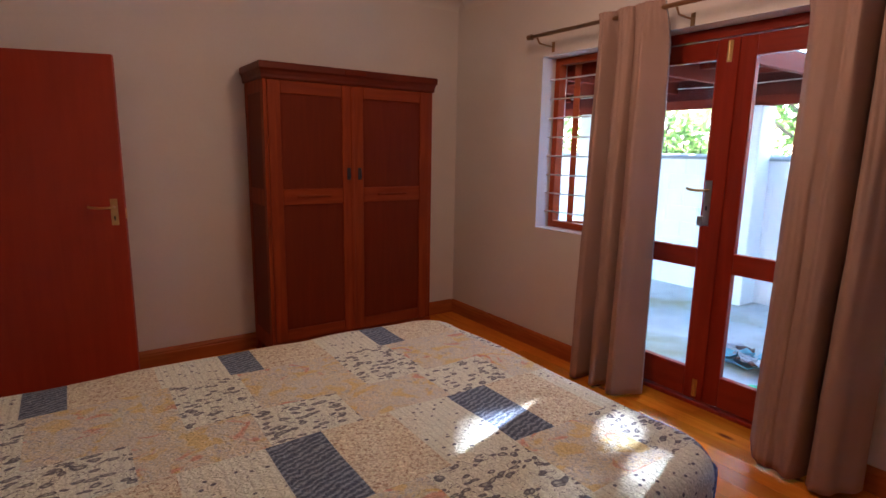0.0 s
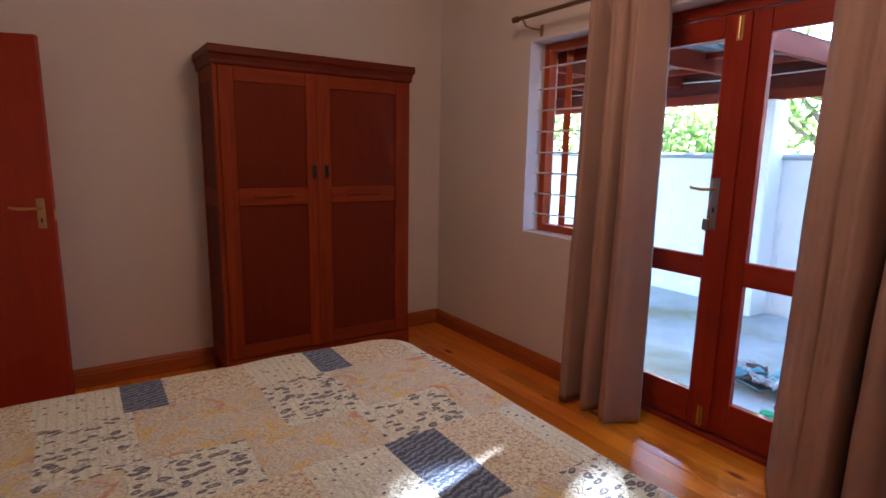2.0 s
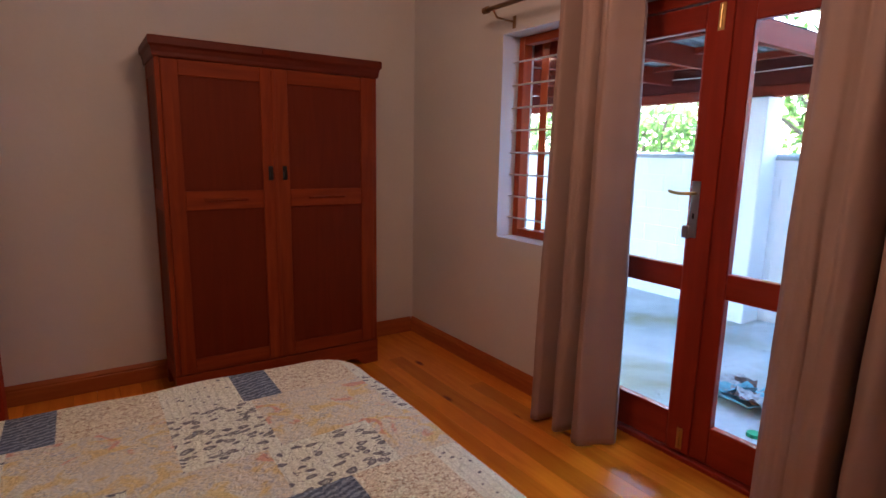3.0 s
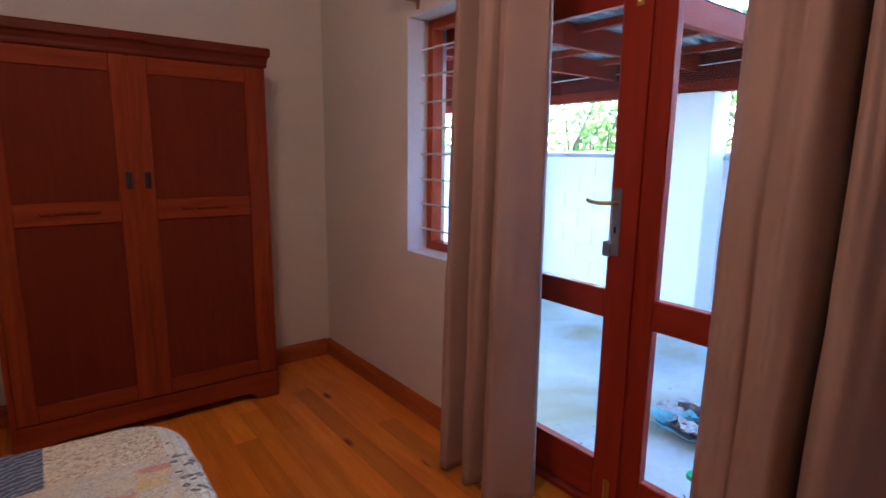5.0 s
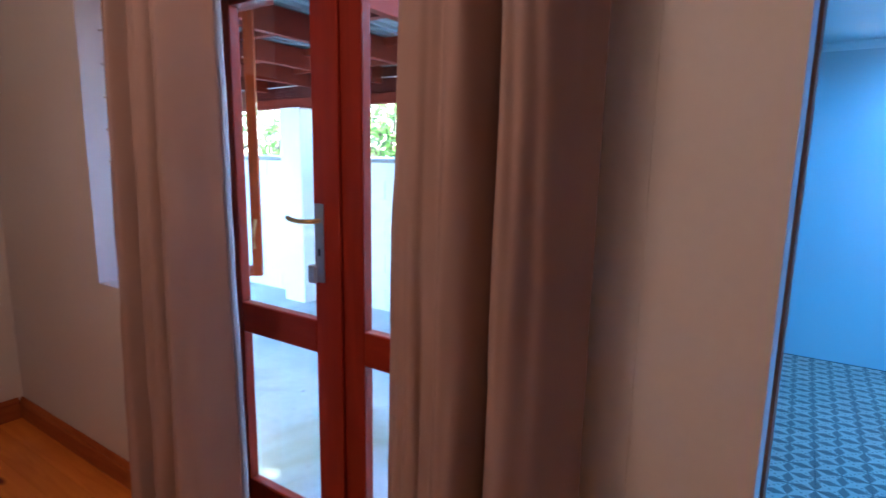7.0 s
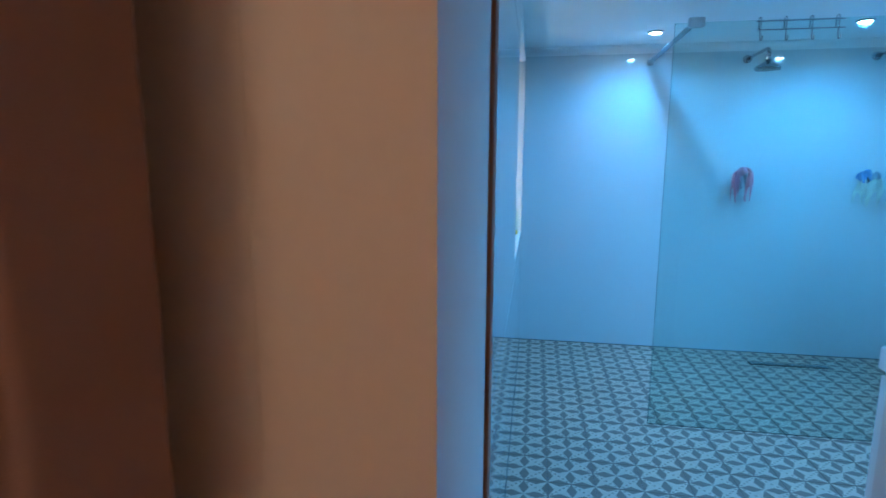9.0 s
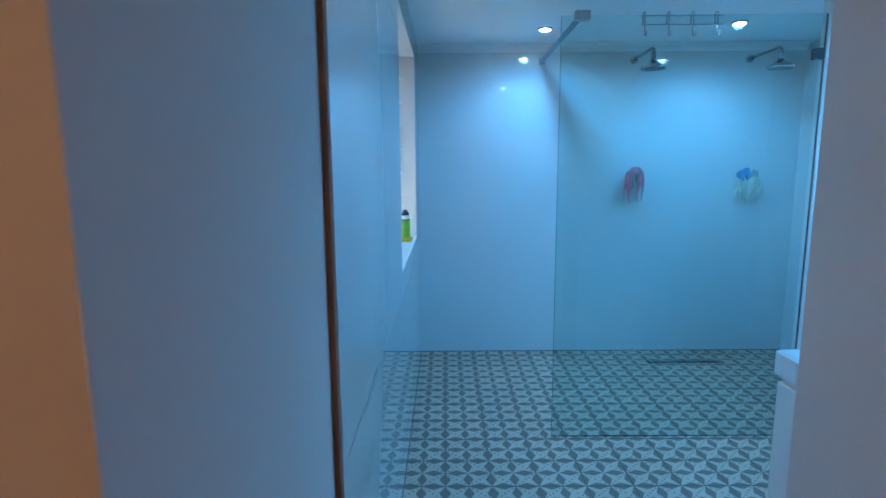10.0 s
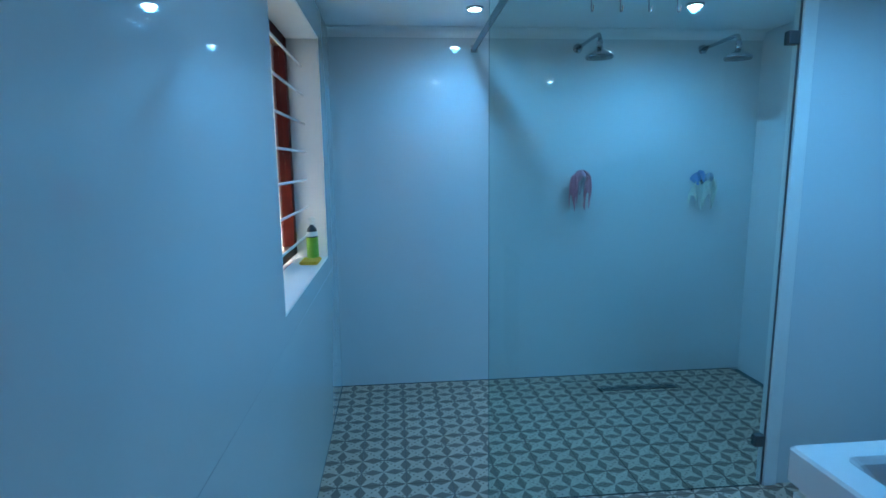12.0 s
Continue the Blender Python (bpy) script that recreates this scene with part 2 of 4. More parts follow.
def wall_with_holes(name, axis, face, thick, a0, a1, z0, z1, holes, material):
    """A wall along one axis from a0 to a1, its inner face at face, with holes (a, b, z, z)."""
    bm = bmesh.new()
    cuts = sorted({a0, a1, *[h[0] for h in holes], *[h[1] for h in holes]})
    zs = sorted({z0, z1, *[h[2] for h in holes], *[h[3] for h in holes]})
    lo, hi = min(face, face + thick), max(face, face + thick)
    open_ = lambda i, k: any(h[0] <= cuts[i] and cuts[i + 1] <= h[1] and h[2] <= zs[k] and zs[k + 1] <= h[3] for h in holes)
    solid = {(i, k): not open_(i, k) for i in range(len(cuts) - 1) for k in range(len(zs) - 1)}
    vert = {}

    def v(i, k, side):
        key = (i, k, side)
        if key not in vert:
            d = lo if side == 0 else hi
            vert[key] = bm.verts.new((d, cuts[i], zs[k]) if axis == "y" else (cuts[i], d, zs[k]))
        return vert[key]

    for (i, k), s in solid.items():
        if not s:
            continue
        for side in (0, 1):
            bm.faces.new((v(i, k, side), v(i + 1, k, side), v(i + 1, k + 1, side), v(i, k + 1, side)))
        for (di, dk, p, q) in ((-1, 0, (i, k), (i, k + 1)), (1, 0, (i + 1, k), (i + 1, k + 1)), (0, -1, (i, k), (i + 1, k)), (0, 1, (i, k + 1), (i + 1, k + 1))):
            if not solid.get((i + di, k + dk), False):
                bm.faces.new((v(*p, 0), v(*q, 0), v(*q, 1), v(*p, 1)))
    return structure(name, bm, material)


# ---------- plan ----------
XE, YN, XW, YS = 2.94, 4.07, -0.62, -1.9
CEIL = 2.80
XO = 3.20                                  # outer face of the east wall
DY0, DY1, DZ = 0.99, 2.345, 2.225           # french door opening
WY0, WY1, WZ0, WZ1 = 2.40, 3.00, 0.95, 2.205
JY0, JY1, JX = -0.492, 0.418, 3.623        # passage to the bathroom
BX0, BX1, BY0, BY1, BCEIL = JX, 6.866, -2.53, 0.401, 2.40
BWX0, BWX1, BWZ0, BWZ1 = 5.12, 6.38, 1.005, 2.235
GROUND = -0.04

# ---------- bedroom shell ----------
wall_with_holes("wall_north", "x", YN, 0.25, XW - 0.25, XO, -0.05, CEIL + 0.1, [], PLASTER)
wall_with_holes("wall_east", "y", XE, XO - XE, 0.66, YN, -0.05, CEIL + 0.1, [(DY0, DY1, -0.05, DZ), (WY0, WY1, WZ0, WZ1)], PLASTER)
wall_with_holes("wall_west", "y", XW, -0.25, YS - 0.25, YN, -0.05, CEIL + 0.1, [], PLASTER)
wall_with_holes("wall_south", "x", YS, -0.25, XW, JX, -0.05, CEIL + 0.1, [], PLASTER)
structure("wall_passage_south", box(XE, YS, -0.05, JX, JY0, CEIL + 0.1), PLASTER)
bm = box(XE, JY1, -0.05, JX - 0.012, 0.6595, CEIL + 0.1)
for v in bm.verts:
    if v.co.x < XE + 0.01 and v.co.y < 0.5:
        v.co.y += 0.003           # the passage narrows a little towards the bathroom
structure("wall_passage_north", bm, PLASTER)
structure("passage_lintel", box(XE, JY0 + 0.001, 2.15, JX - 0.001, JY1 - 0.001, CEIL + 0.1), PLASTER)
structure("ceiling", box(XW, YS, CEIL, XE, YN, CEIL + 0.08), CEILING)
structure("roof_slab", box(XW - 0.4, YS - 0.4, CEIL + 0.102, XO + 0.05, YN + 0.4, CEIL + 0.2), CEILING)
structure("floor_base", box(XW, YS, -0.12, XE, YN, -0.022), GROUT)


def cornice(name, a, b, along):
    """A plaster cove along the top of a wall."""
    bm = bmesh.new()
    prof = [(0.0, 0.0)] + [(0.09 * (1 - math.cos(k * math.pi / 16)) + 0.004, -0.09 + 0.09 * math.sin(k * math.pi / 16) - 0.004) for k in range(9)]
    rings = []
    for e in (a, b):
        rings.append([bm.verts.new((e, YN - 0.001 - d, CEIL - 0.001 + h) if along == "x" else (XE - 0.001 - d, e, CEIL - 0.001 + h)) for d, h in prof])
    n = len(prof)
    for k in range(n):
        bm.faces.new((rings[0][k], rings[0][(k + 1) % n], rings[1][(k + 1) % n], rings[1][k]))
    return tagged(part(name, bm, CEILING), "white plaster cove along the ceiling", "", "", "structure")


cornice("cornice_north", XW, XE - 0.002, "x")
cornice("cornice_east", 0.43, YN - 0.1, "y")


def skirting(name, p0, p1, n, material):
    """A moulded skirting board from p0 to p1, standing off its wall along n."""
    bm = bmesh.new()
    prof = [(0, 0), (0.02, 0), (0.02, 0.085), (0.016, 0.092), (0.018, 0.1), (0.012, 0.112), (0.006, 0.122), (0, 0.122)]
    rings = [[bm.verts.new((p[0] + n[0] * d, p[1] + n[1] * d, h + 0.001)) for d, h in prof] for p in (p0, p1)]
    k = len(prof)
    for i in range(k):
        bm.faces.new((rings[0][i], rings[0][(i + 1) % k], rings[1][(i + 1) % k], rings[1][i]))
    bm.faces.new(rings[0]); bm.faces.new(list(reversed(rings[1])))
    return tagged(part(name, bm, material), "varnished pine skirting board with moulded top", "", "", "structure")


skirting("baseboard_north", (XW, YN - 0.002), (XE - 0.024, YN - 0.002), (0, -1), SKIRT)
skirting("baseboard_east", (XE - 0.002, YN - 0.004), (XE - 0.002, DY1 + 0.01), (-1, 0), SKIRT_Y)
skirting("baseboard_door", (XE - 0.002, DY0 - 0.01), (XE - 0.002, JY1 + 0.004), (-1, 0), SKIRT_Y)


# ---------- slab door, standing open ----------
def slab_door():
    d = thing("door_1", "red-brown varnished flush door standing open near the wall", "door", at=pose(0.264, 3.766, 0, 0, 0, 0))
    d["kind"] = "structure"
    ang = math.degrees(math.atan2(0.165, -0.51))
    d.matrix_world = pose(0.264, 3.766, 0.0, 0, 0, ang)     # local x runs from the lock edge to the hinges
    part("leaf", box(0, -0.04, 0.008, 0.80, 0.0, 2.03, bevel=0.003), SLAB, d)
    plate = part("lock_plate", box(0.035, 0.0, 1.04, 0.075, 0.004, 1.2, bevel=0.002), BRASS, d, "brass lock plate with keyhole")
    part("keyhole", box(0.051, 0.0045, 1.07, 0.059, 0.0055, 1.095), DARKMETAL, plate)
    part("lever_handle", sweep([(0.055, 0.002, 1.15), (0.055, 0.045, 1.15), (0.065, 0.05, 1.15), (0.12, 0.05, 1.148), (0.165, 0.05, 1.152), (0.18, 0.05, 1.158)], 0.008), BRASS, plate, "curved brass lever", True)
    part("latch", box(-0.004, -0.03, 1.08, 0.001, -0.01, 1.14), BRASS, d)
    for z in (0.25, 1.75):
        part("hinge", tube((0.803, 0.002, z), (0.803, 0.002, z + 0.09), 0.008), BRASS, d)
    return d


slab_door()


# ---------- wardrobe ----------
def wardrobe():
    w = thing("wardrobe", "dark red-brown wooden two-door wardrobe with panelled doors", "wardrobe")
    x0, x1, y0, y1, top = 1.07, 2.372, 3.60, 4.04, 1.975
    part("back_panel", box(x0 + 0.02, y1 - 0.012, 0.12, x1 - 0.02, y1, top), WARD_P, w)
    for sx in (x0, x1 - 0.025):
        side = part("side_panel", box(sx + 0.004, y0 + 0.03, 0.1, sx + 0.021, y1 - 0.013, top), WARD_P, w)
        bm = bmesh.new()
        for ya, yb in ((y0 + 0.005, y0 + 0.06), (y1 - 0.075, y1 - 0.014)):
            bm_box(bm, sx, ya, 0.0, sx + 0.025, yb, top, bevel=0.002)
        for za, zb in ((0.10, 0.22), (1.13, 1.24), (top - 0.1, top - 0.001)):
            bm_box(bm, sx + 0.001, y0 + 0.061, za, sx + 0.024, y1 - 0.076, zb)
        part("side_frame", bm, WARD, side)
    part("bottom_board", box(x0 + 0.026, y0 + 0.03, 0.13, x1 - 0.026, y1 - 0.013, 0.15), WARD_P, w)
    part("top_board", box(x0 + 0.001, y0 + 0.004, top + 0.001, x1 - 0.001, y1, top + 0.02), WARD, w)
    # moulded cornice round the front and the sides
    bm = bmesh.new()
    prof = [(0.0, 1.955), (0.006, 1.955), (0.010, 1.965), (0.010, 1.98), (0.016, 2.005), (0.026, 2.018), (0.026, 2.052), (0.022, 2.06), (0.0, 2.06)]
    rings = [[bm.verts.new(c) for c in ((x0 - d, y1, h), (x0 - d, y0 - d, h), (x1 + d, y0 - d, h), (x1 + d, y1, h))] for d, h in prof]
    for a, b in zip(rings, rings[1:] + rings[:1]):
        for i in range(3):
            bm.faces.new((a[i], a[i + 1], b[i + 1], b[i]))
    part("cornice", bm, WARD_C, w, "darker moulded cornice")
    part("dust_top", box(x0, y0, 2.04, x1, y1, 2.052), WARD_P, w)
    part("crest_block", box(1.63, y0 - 0.034, 2.02, 1.79, y0 - 0.0255, 2.05, bevel=0.003), WARD_P, w, "small carved crest block")
    # base rail with a shaped lower edge and feet
    bm = bmesh.new()
    n = 24
    lower = []
    for i in range(n + 1):
        u = i / n
        x = x0 + u * (x1 - x0)
        e = min(u, 1 - u) * (x1 - x0)
        lower.append((x, 0.0 if e < 0.13 else min(0.055, 0.03 + (e - 0.13) * 0.5)))
    front, back = [], []
    for yy, lst in ((y0 - 0.005, front), (y0 + 0.02, back)):
        lst.append([bm.verts.new((x, yy, z)) for x, z in lower])
        lst.append([bm.verts.new((x, yy, 0.165)) for x, z in lower])
    for i in range(n):
        bm.faces.new((front[0][i], front[0][i + 1], front[1][i + 1], front[1][i]))
        bm.faces.new((back[0][i + 1], back[0][i], back[1][i], back[1][i + 1]))
        bm.faces.new((front[0][i + 1], front[0][i], back[0][i], back[0][i + 1]))
        bm.faces.new((front[1][i], front[1][i + 1], back[1][i + 1], back[1][i]))
    bm.faces.new((front[0][0], front[1][0], back[1][0], back[0][0]))
    bm.faces.new((front[0][n], back[0][n], back[1][n], front[1][n]))
    part("base_rail", bm, WARD_X, w, "base rail with shaped lower edge")
    for fx in (x0 + 0.03, x1 - 0.08):
        part("foot", box(fx, y1 - 0.075, 0.0, fx + 0.05, y1 - 0.02, 0.13), WARD, w)
    mid = 1.69
    for i, (a, b) in enumerate(((x0 + 0.0262, mid - 0.001), (mid + 0.001, x1 - 0.0262))):
        door = part("door", box(a + 0.07, y0 + 0.008, 0.24, b - 0.07, y0 + 0.018, 1.89), WARD_P, w, "panelled wardrobe door")
        st0, st1 = (0.085, 0.075) if i == 0 else (0.085, 0.09)
        part("stile", box(a, y0 - 0.003, 0.17, a + st0, y0 + 0.022, 1.952, bevel=0.003), WARD, door)
        part("stile", box(b - st1, y0 - 0.003, 0.17, b, y0 + 0.022, 1.952, bevel=0.003), WARD, door)
        for za, zb in ((0.17, 0.255), (1.135, 1.243), (1.868, 1.952)):
            part("rail", box(a + st0 + 0.0005, y0 - 0.0015, za, b - st1 - 0.0005, y0 + 0.0205, zb, bevel=0.003), WARD_X, door)
        c = (a + b) / 2 + (0.01 if i == 0 else 0.0)
        bm = bmesh.new()
        bm_box(bm, c - 0.125, y0 - 0.008, 1.183, c + 0.125, y0 - 0.001, 1.2, bevel=0.003)
        for k in range(13):
            bm_box(bm, c - 0.12 + k * 0.0185, y0 - 0.015, 1.186, c - 0.108 + k * 0.0185, y0 - 0.006, 1.197, bevel=0.003)
        part("beaded_bar", bm, WARD_X, door, "carved beaded bar")
        hx = mid - 0.03 if i == 0 else mid + 0.055
        plate = part("escutcheon", box(hx - 0.014, y0 - 0.006, 1.30, hx + 0.014, y0 - 0.002, 1.385, bevel=0.002), DARKMETAL, door, "dark metal escutcheon")
        part("drop_pull", sweep([(hx - 0.009, y0 - 0.008, 1.35), (hx - 0.01, y0 - 0.014, 1.32), (hx, y0 - 0.016, 1.305), (hx + 0.01, y0 - 0.014, 1.32), (hx + 0.009, y0 - 0.008, 1.35)], 0.003, 6), DARKMETAL, door)
    part("cover_strip", box(mid - 0.012, y0 - 0.01, 0.18, mid + 0.012, y0 - 0.004, 1.94, bevel=0.002), WARD, w)
    return w


wardrobe()


# ---------- french door ----------
def french_door():
    f = thing("french_door", "red-brown wooden glazed double door, closed, with brass fittings", "door")
    xi = 3.084
    frame_ = part("frame", box(xi - 0.02, DY0 + 0.002, 0.0, xi + 0.07, DY0 + 0.055, DZ - 0.002, bevel=0.003), MERANTI, f)
    part("frame_post", box(xi - 0.02, DY1 - 0.055, 0.0, xi + 0.07, DY1 - 0.002, DZ - 0.002, bevel=0.003), MERANTI, f)
    part("head", box(xi - 0.018, DY0 + 0.0555, 2.165, xi + 0.068, DY1 - 0.0555, DZ - 0.003, bevel=0.003), MERANTI_Y, f)
    part("threshold", box(xi - 0.03, DY0 + 0.056, -0.02, xi + 0.1, DY1 - 0.056, 0.022, bevel=0.004), MERANTI_Y, f)
    for i, (a, b) in enumerate(((1.049, 1.6535), (1.6565, 2.286))):
        sl, sr = (0.112, 0.109) if i == 0 else (0.109, 0.112)
        leaf = part("leaf", box(xi, a, 0.028, xi + 0.044, a + sl, 2.16, bevel=0.004), MERANTI, f)
        part("stile", box(xi, b - sr, 0.028, xi + 0.044, b, 2.16, bevel=0.004), MERANTI, leaf)
        for za, zb in ((0.028, 0.217), (0.847, 0.966), (2.052, 2.16)):
            part("rail", box(xi + 0.001, a + sl - 0.001, za, xi + 0.043, b - sr + 0.001, zb, bevel=0.004), MERANTI_Y, leaf)
        for za, zb in ((0.217, 0.847), (0.966, 2.052)):
            pane = part("pane", box(xi + 0.02, a + sl - 0.006, za - 0.006, xi + 0.024, b - sr + 0.006, zb + 0.006), PANE, leaf)
            pane.visible_shadow = False
        if i == 1:
            part("cover_strip", box(xi - 0.012, 1.632, 0.03, xi - 0.0003, 1.752, 2.158, bevel=0.003), MERANTI, leaf, "cover strip over the meeting stiles")
            plate = part("handle_plate", box(xi - 0.017, 1.703, 1.11, xi - 0.0125, 1.745, 1.375, bevel=0.002), STEEL, leaf, "satin metal handle plate")
            part("lock_case", box(xi - 0.028, 1.738, 1.105, xi - 0.0008, 1.772, 1.165, bevel=0.004), STEEL, leaf, "small grey lock case")
            part("lever", sweep([(xi - 0.002, 1.724, 1.318), (xi - 0.045, 1.724, 1.318), (xi - 0.052, 1.734, 1.318), (xi - 0.052, 1.78, 1.315), (xi - 0.052, 1.82, 1.318), (xi - 0.052, 1.838, 1.325)], 0.008), BRASS, leaf, "curved brass lever", True)
            part("keyhole", box(xi - 0.0185, 1.719, 1.20, xi - 0.0172, 1.729, 1.225), DARKMETAL, leaf)
            for z0, z1 in ((2.03, 2.145), (0.05, 0.16)):
                bolt = part("bolt", box(xi - 0.016, 1.668, z0, xi - 0.0125, 1.698, z1, bevel=0.001), BRASS, leaf, "brass barrel bolt")
                part("bolt_rod", tube((xi - 0.021, 1.683, z0 + 0.01), (xi - 0.021, 1.683, z1 - 0.01), 0.005), BRASS, leaf)
    return f


french_door()


# ---------- window with open sash and bars ----------
def side_window():
    w = thing("window_1", "red-brown wooden casement window with its sash open outward", "window")
    w["kind"] = "structure"
    x0, x1 = 3.07, 3.14
    part("frame", box(x0, WY0 + 0.002, WZ0 + 0.002, x1, WY0 + 0.05, WZ1 - 0.002, bevel=0.003), LIT_WOOD, w)
    part("frame_post", box(x0, WY1 - 0.05, WZ0 + 0.002, x1, WY1 - 0.002, WZ1 - 0.002, bevel=0.003), LIT_WOOD, w)
    part("head", box(x0 + 0.001, WY0 + 0.0505, WZ1 - 0.05, x1 - 0.001, WY1 - 0.0505, WZ1 - 0.003, bevel=0.003), LIT_WOOD_Y, w)
    part("sill", box(x0 + 0.001, WY0 + 0.0505, WZ0 + 0.003, x1 - 0.001, WY1 - 0.0505, WZ0 + 0.05, bevel=0.003), LIT_WOOD_Y, w)
    zb, zt, wd = WZ0 - 0.002, WZ1 - 0.02, 0.46
    sash = part("sash", box(0, 0, zb, 0.035, 0.045, zt, bevel=0.003), LIT_WOOD, w)
    sash.matrix_world = pose(3.195, 2.915, 0, 0, 0, -138.5)
    part("stile", box(0, wd - 0.045, zb, 0.035, wd, zt, bevel=0.003), LIT_WOOD, sash)
    part("rail", box(0.001, 0.0455, zb, 0.034, wd - 0.0455, zb + 0.05, bevel=0.003), LIT_WOOD, sash)
    part("rail", box(0.001, 0.0455, zt - 0.05, 0.034, wd - 0.0455, zt, bevel=0.003), LIT_WOOD, sash)
    pane = part("pane", box(0.015, 0.04, zb + 0.045, 0.019, wd - 0.04, zt - 0.045), PANE, sash)
    pane.visible_shadow = False
    part("stay", sweep([(0.047, wd - 0.02, zb + 0.28), (0.05, wd - 0.03, zb + 0.22), (0.05, wd - 0.03, zb + 0.14)], 0.007), BRASS, sash, "brass casement stay")
    bars = thing("burglar_bars", "eight white steel burglar bars across the window", "burglar bars")
    for k in range(8):
        z = 1.075 + k * 0.139
        part("bar", tube((3.03, WY0 - 0.01, z), (3.03, WY1 + 0.01, z), 0.0055, seg=8), BARWHITE, bars)
    return w


side_window()


# ---------- curtains and rod ----------
def curtain(name, plan, spread, lean, seed, label, lined):
    """Heavy cloth hung in folds: plan gives the fold line (y, x) at breast height, spread the widening at the foot."""
    rnd = random.Random(seed)
    c = thing(name, label, "curtain", "curtains on the rod")
    sub, nz, top = 9, 56, 2.352
    south = plan[-1][0]
    drift = [rnd.uniform(0, 50) for _ in plan]
    deep = [rnd.uniform(0.85, 1.15) for _ in plan]
    bm, flap = bmesh.new(), bmesh.new()
    grid, edge = [], []
    for k in range(nz + 1):
        h = k / nz
        z = 0.02 + h * (top - 0.02)
        wide = 1 + spread * (0.62 - h) * (1 if h < 0.62 else 0.35)
        head = max(0.0, (h - 0.90) / 0.10) ** 1.4
        pts = []
        for i, (y, x) in enumerate(plan):
            free = 1.0 if 0 < i < len(plan) - 1 else 0.35
            dy = 0.016 * free * noise.noise(Vector((drift[i], h * 1.7, 0.3))) + 0.010 * free * (noise.noise(Vector((drift[i] * 0.2, h * 4.5, 7.1))))
            dx = (x - 2.775) * deep[i] * (0.78 + 0.38 * (1 - h)) + 0.012 * noise.noise(Vector((3.7, h * 2.2, drift[i])))
            dx = dx * (1 - 0.72 * head) - 0.030 * head
            pts.append(Vector((2.775 + dx, south + (y - south) * wide + lean * (1 - h) + dy, z)))
        row = []
        for i in range(len(pts) - 1):
            p0, p1, p2, p3 = pts[max(i - 1, 0)], pts[i], pts[i + 1], pts[min(i + 2, len(pts) - 1)]
            for q in range(sub + (i == len(pts) - 2)):
                t = q / sub
                co = 0.5 * (2 * p1 + (p2 - p0) * t + (2 * p0 - 5 * p1 + 4 * p2 - p3) * t * t + (3 * p1 - p0 - 3 * p2 + p3) * t ** 3)
                co.x += 0.006 * math.sin(co.y * 150 + 4 * noise.noise(Vector((co.y * 5, z * 1.3, seed)))) * (0.4 + noise.noise(Vector((co.y * 7, z * 0.9, seed + 5)))) + 0.0035 * noise.noise(Vector((co.y * 26, z * 7, seed))) + 0.005 * head * math.sin(co.y * 260)
                row.append(bm.verts.new(co))
        grid.append(row)
        if lined:
            end = row[-1].co
            edge.append([flap.verts.new(end + Vector((0.002 + 0.045 * q / 5, 0.03 * q / 5 - 0.010 * math.sin(math.pi * q / 5), 0.0))) for q in range(6)])
    for rows_, b_ in ((grid, bm), (edge, flap)):
        for a, b in zip(rows_, rows_[1:]):
            for i in range(len(a) - 1):
                b_.faces.new((a[i], a[i + 1], b[i + 1], b[i]))
    pieces = [("cloth", bm, CURTAIN, "")] + ([("lining", flap, LINING, "pale lining turned out at the edge")] if lined else [])
    for piece, b_, material, said in pieces:
        cl = part(piece, b_, material, c, said, True)
        sd = cl.modifiers.new("thickness", "SOLIDIFY")
        sd.thickness = 0.003
    return c


curtain("curtain", ((2.345, 2.79), (2.325, 2.73), (2.29, 2.715), (2.272, 2.75), (2.247, 2.85), (2.226, 2.87), (2.203, 2.77), (2.17, 2.72), (2.13, 2.715), (2.112, 2.755), (2.094, 2.86), (2.072, 2.76), (2.015, 2.71), (1.975, 2.73), (1.942, 2.79), (1.905, 2.85)),
        0.10, 0.014, 3, "taupe cloth curtain drawn aside, hanging to the floor", True)
curtain("curtain", ((1.218, 2.885), (1.19, 2.83), (1.15, 2.755), (1.11, 2.712), (1.07, 2.70), (1.045, 2.722), (1.02, 2.70), (0.975, 2.682), (0.945, 2.70), (0.929, 2.76), (0.915, 2.90), (0.899, 2.76), (0.88, 2.70), (0.85, 2.685), (0.81, 2.71), (0.78, 2.755), (0.757, 2.81), (0.738, 2.87)),
        0.09, 0.0, 8, "heavy taupe cloth curtain hanging in deep folds beside the door", False)


def rod():
    r = thing("curtain_rod", "bronze curtain rod with turned finials on wall brackets", "curtain rod")
    part("pole", tube((2.775, 0.5, 2.315), (2.775, 2.95, 2.315), 0.013, seg=16), BRONZE, r, "", True)
    for y, s in ((2.95, 1), (0.5, -1)):
        bm = bmesh.new()
        bm_tube(bm, (2.775, y, 2.315), (2.775, y + s * 0.016, 2.315), 0.02, seg=16)
        bm_tube(bm, (2.775, y + s * 0.016, 2.315), (2.775, y + s * 0.04, 2.315), 0.016, 0.019, seg=16)
        part("finial", bm, BRONZE, r)
    for y in (2.90, 1.84, 0.56):
        bm = sweep([(XE - 0.001, y, 2.262), (2.86, y, 2.262), (2.80, y, 2.268), (2.775, y, 2.302)], 0.006)
        bm_box(bm, XE - 0.006, y - 0.012, 2.225, XE - 0.0005, y + 0.012, 2.295)
        part("bracket", bm, BRONZE, r)
    return r


rod()


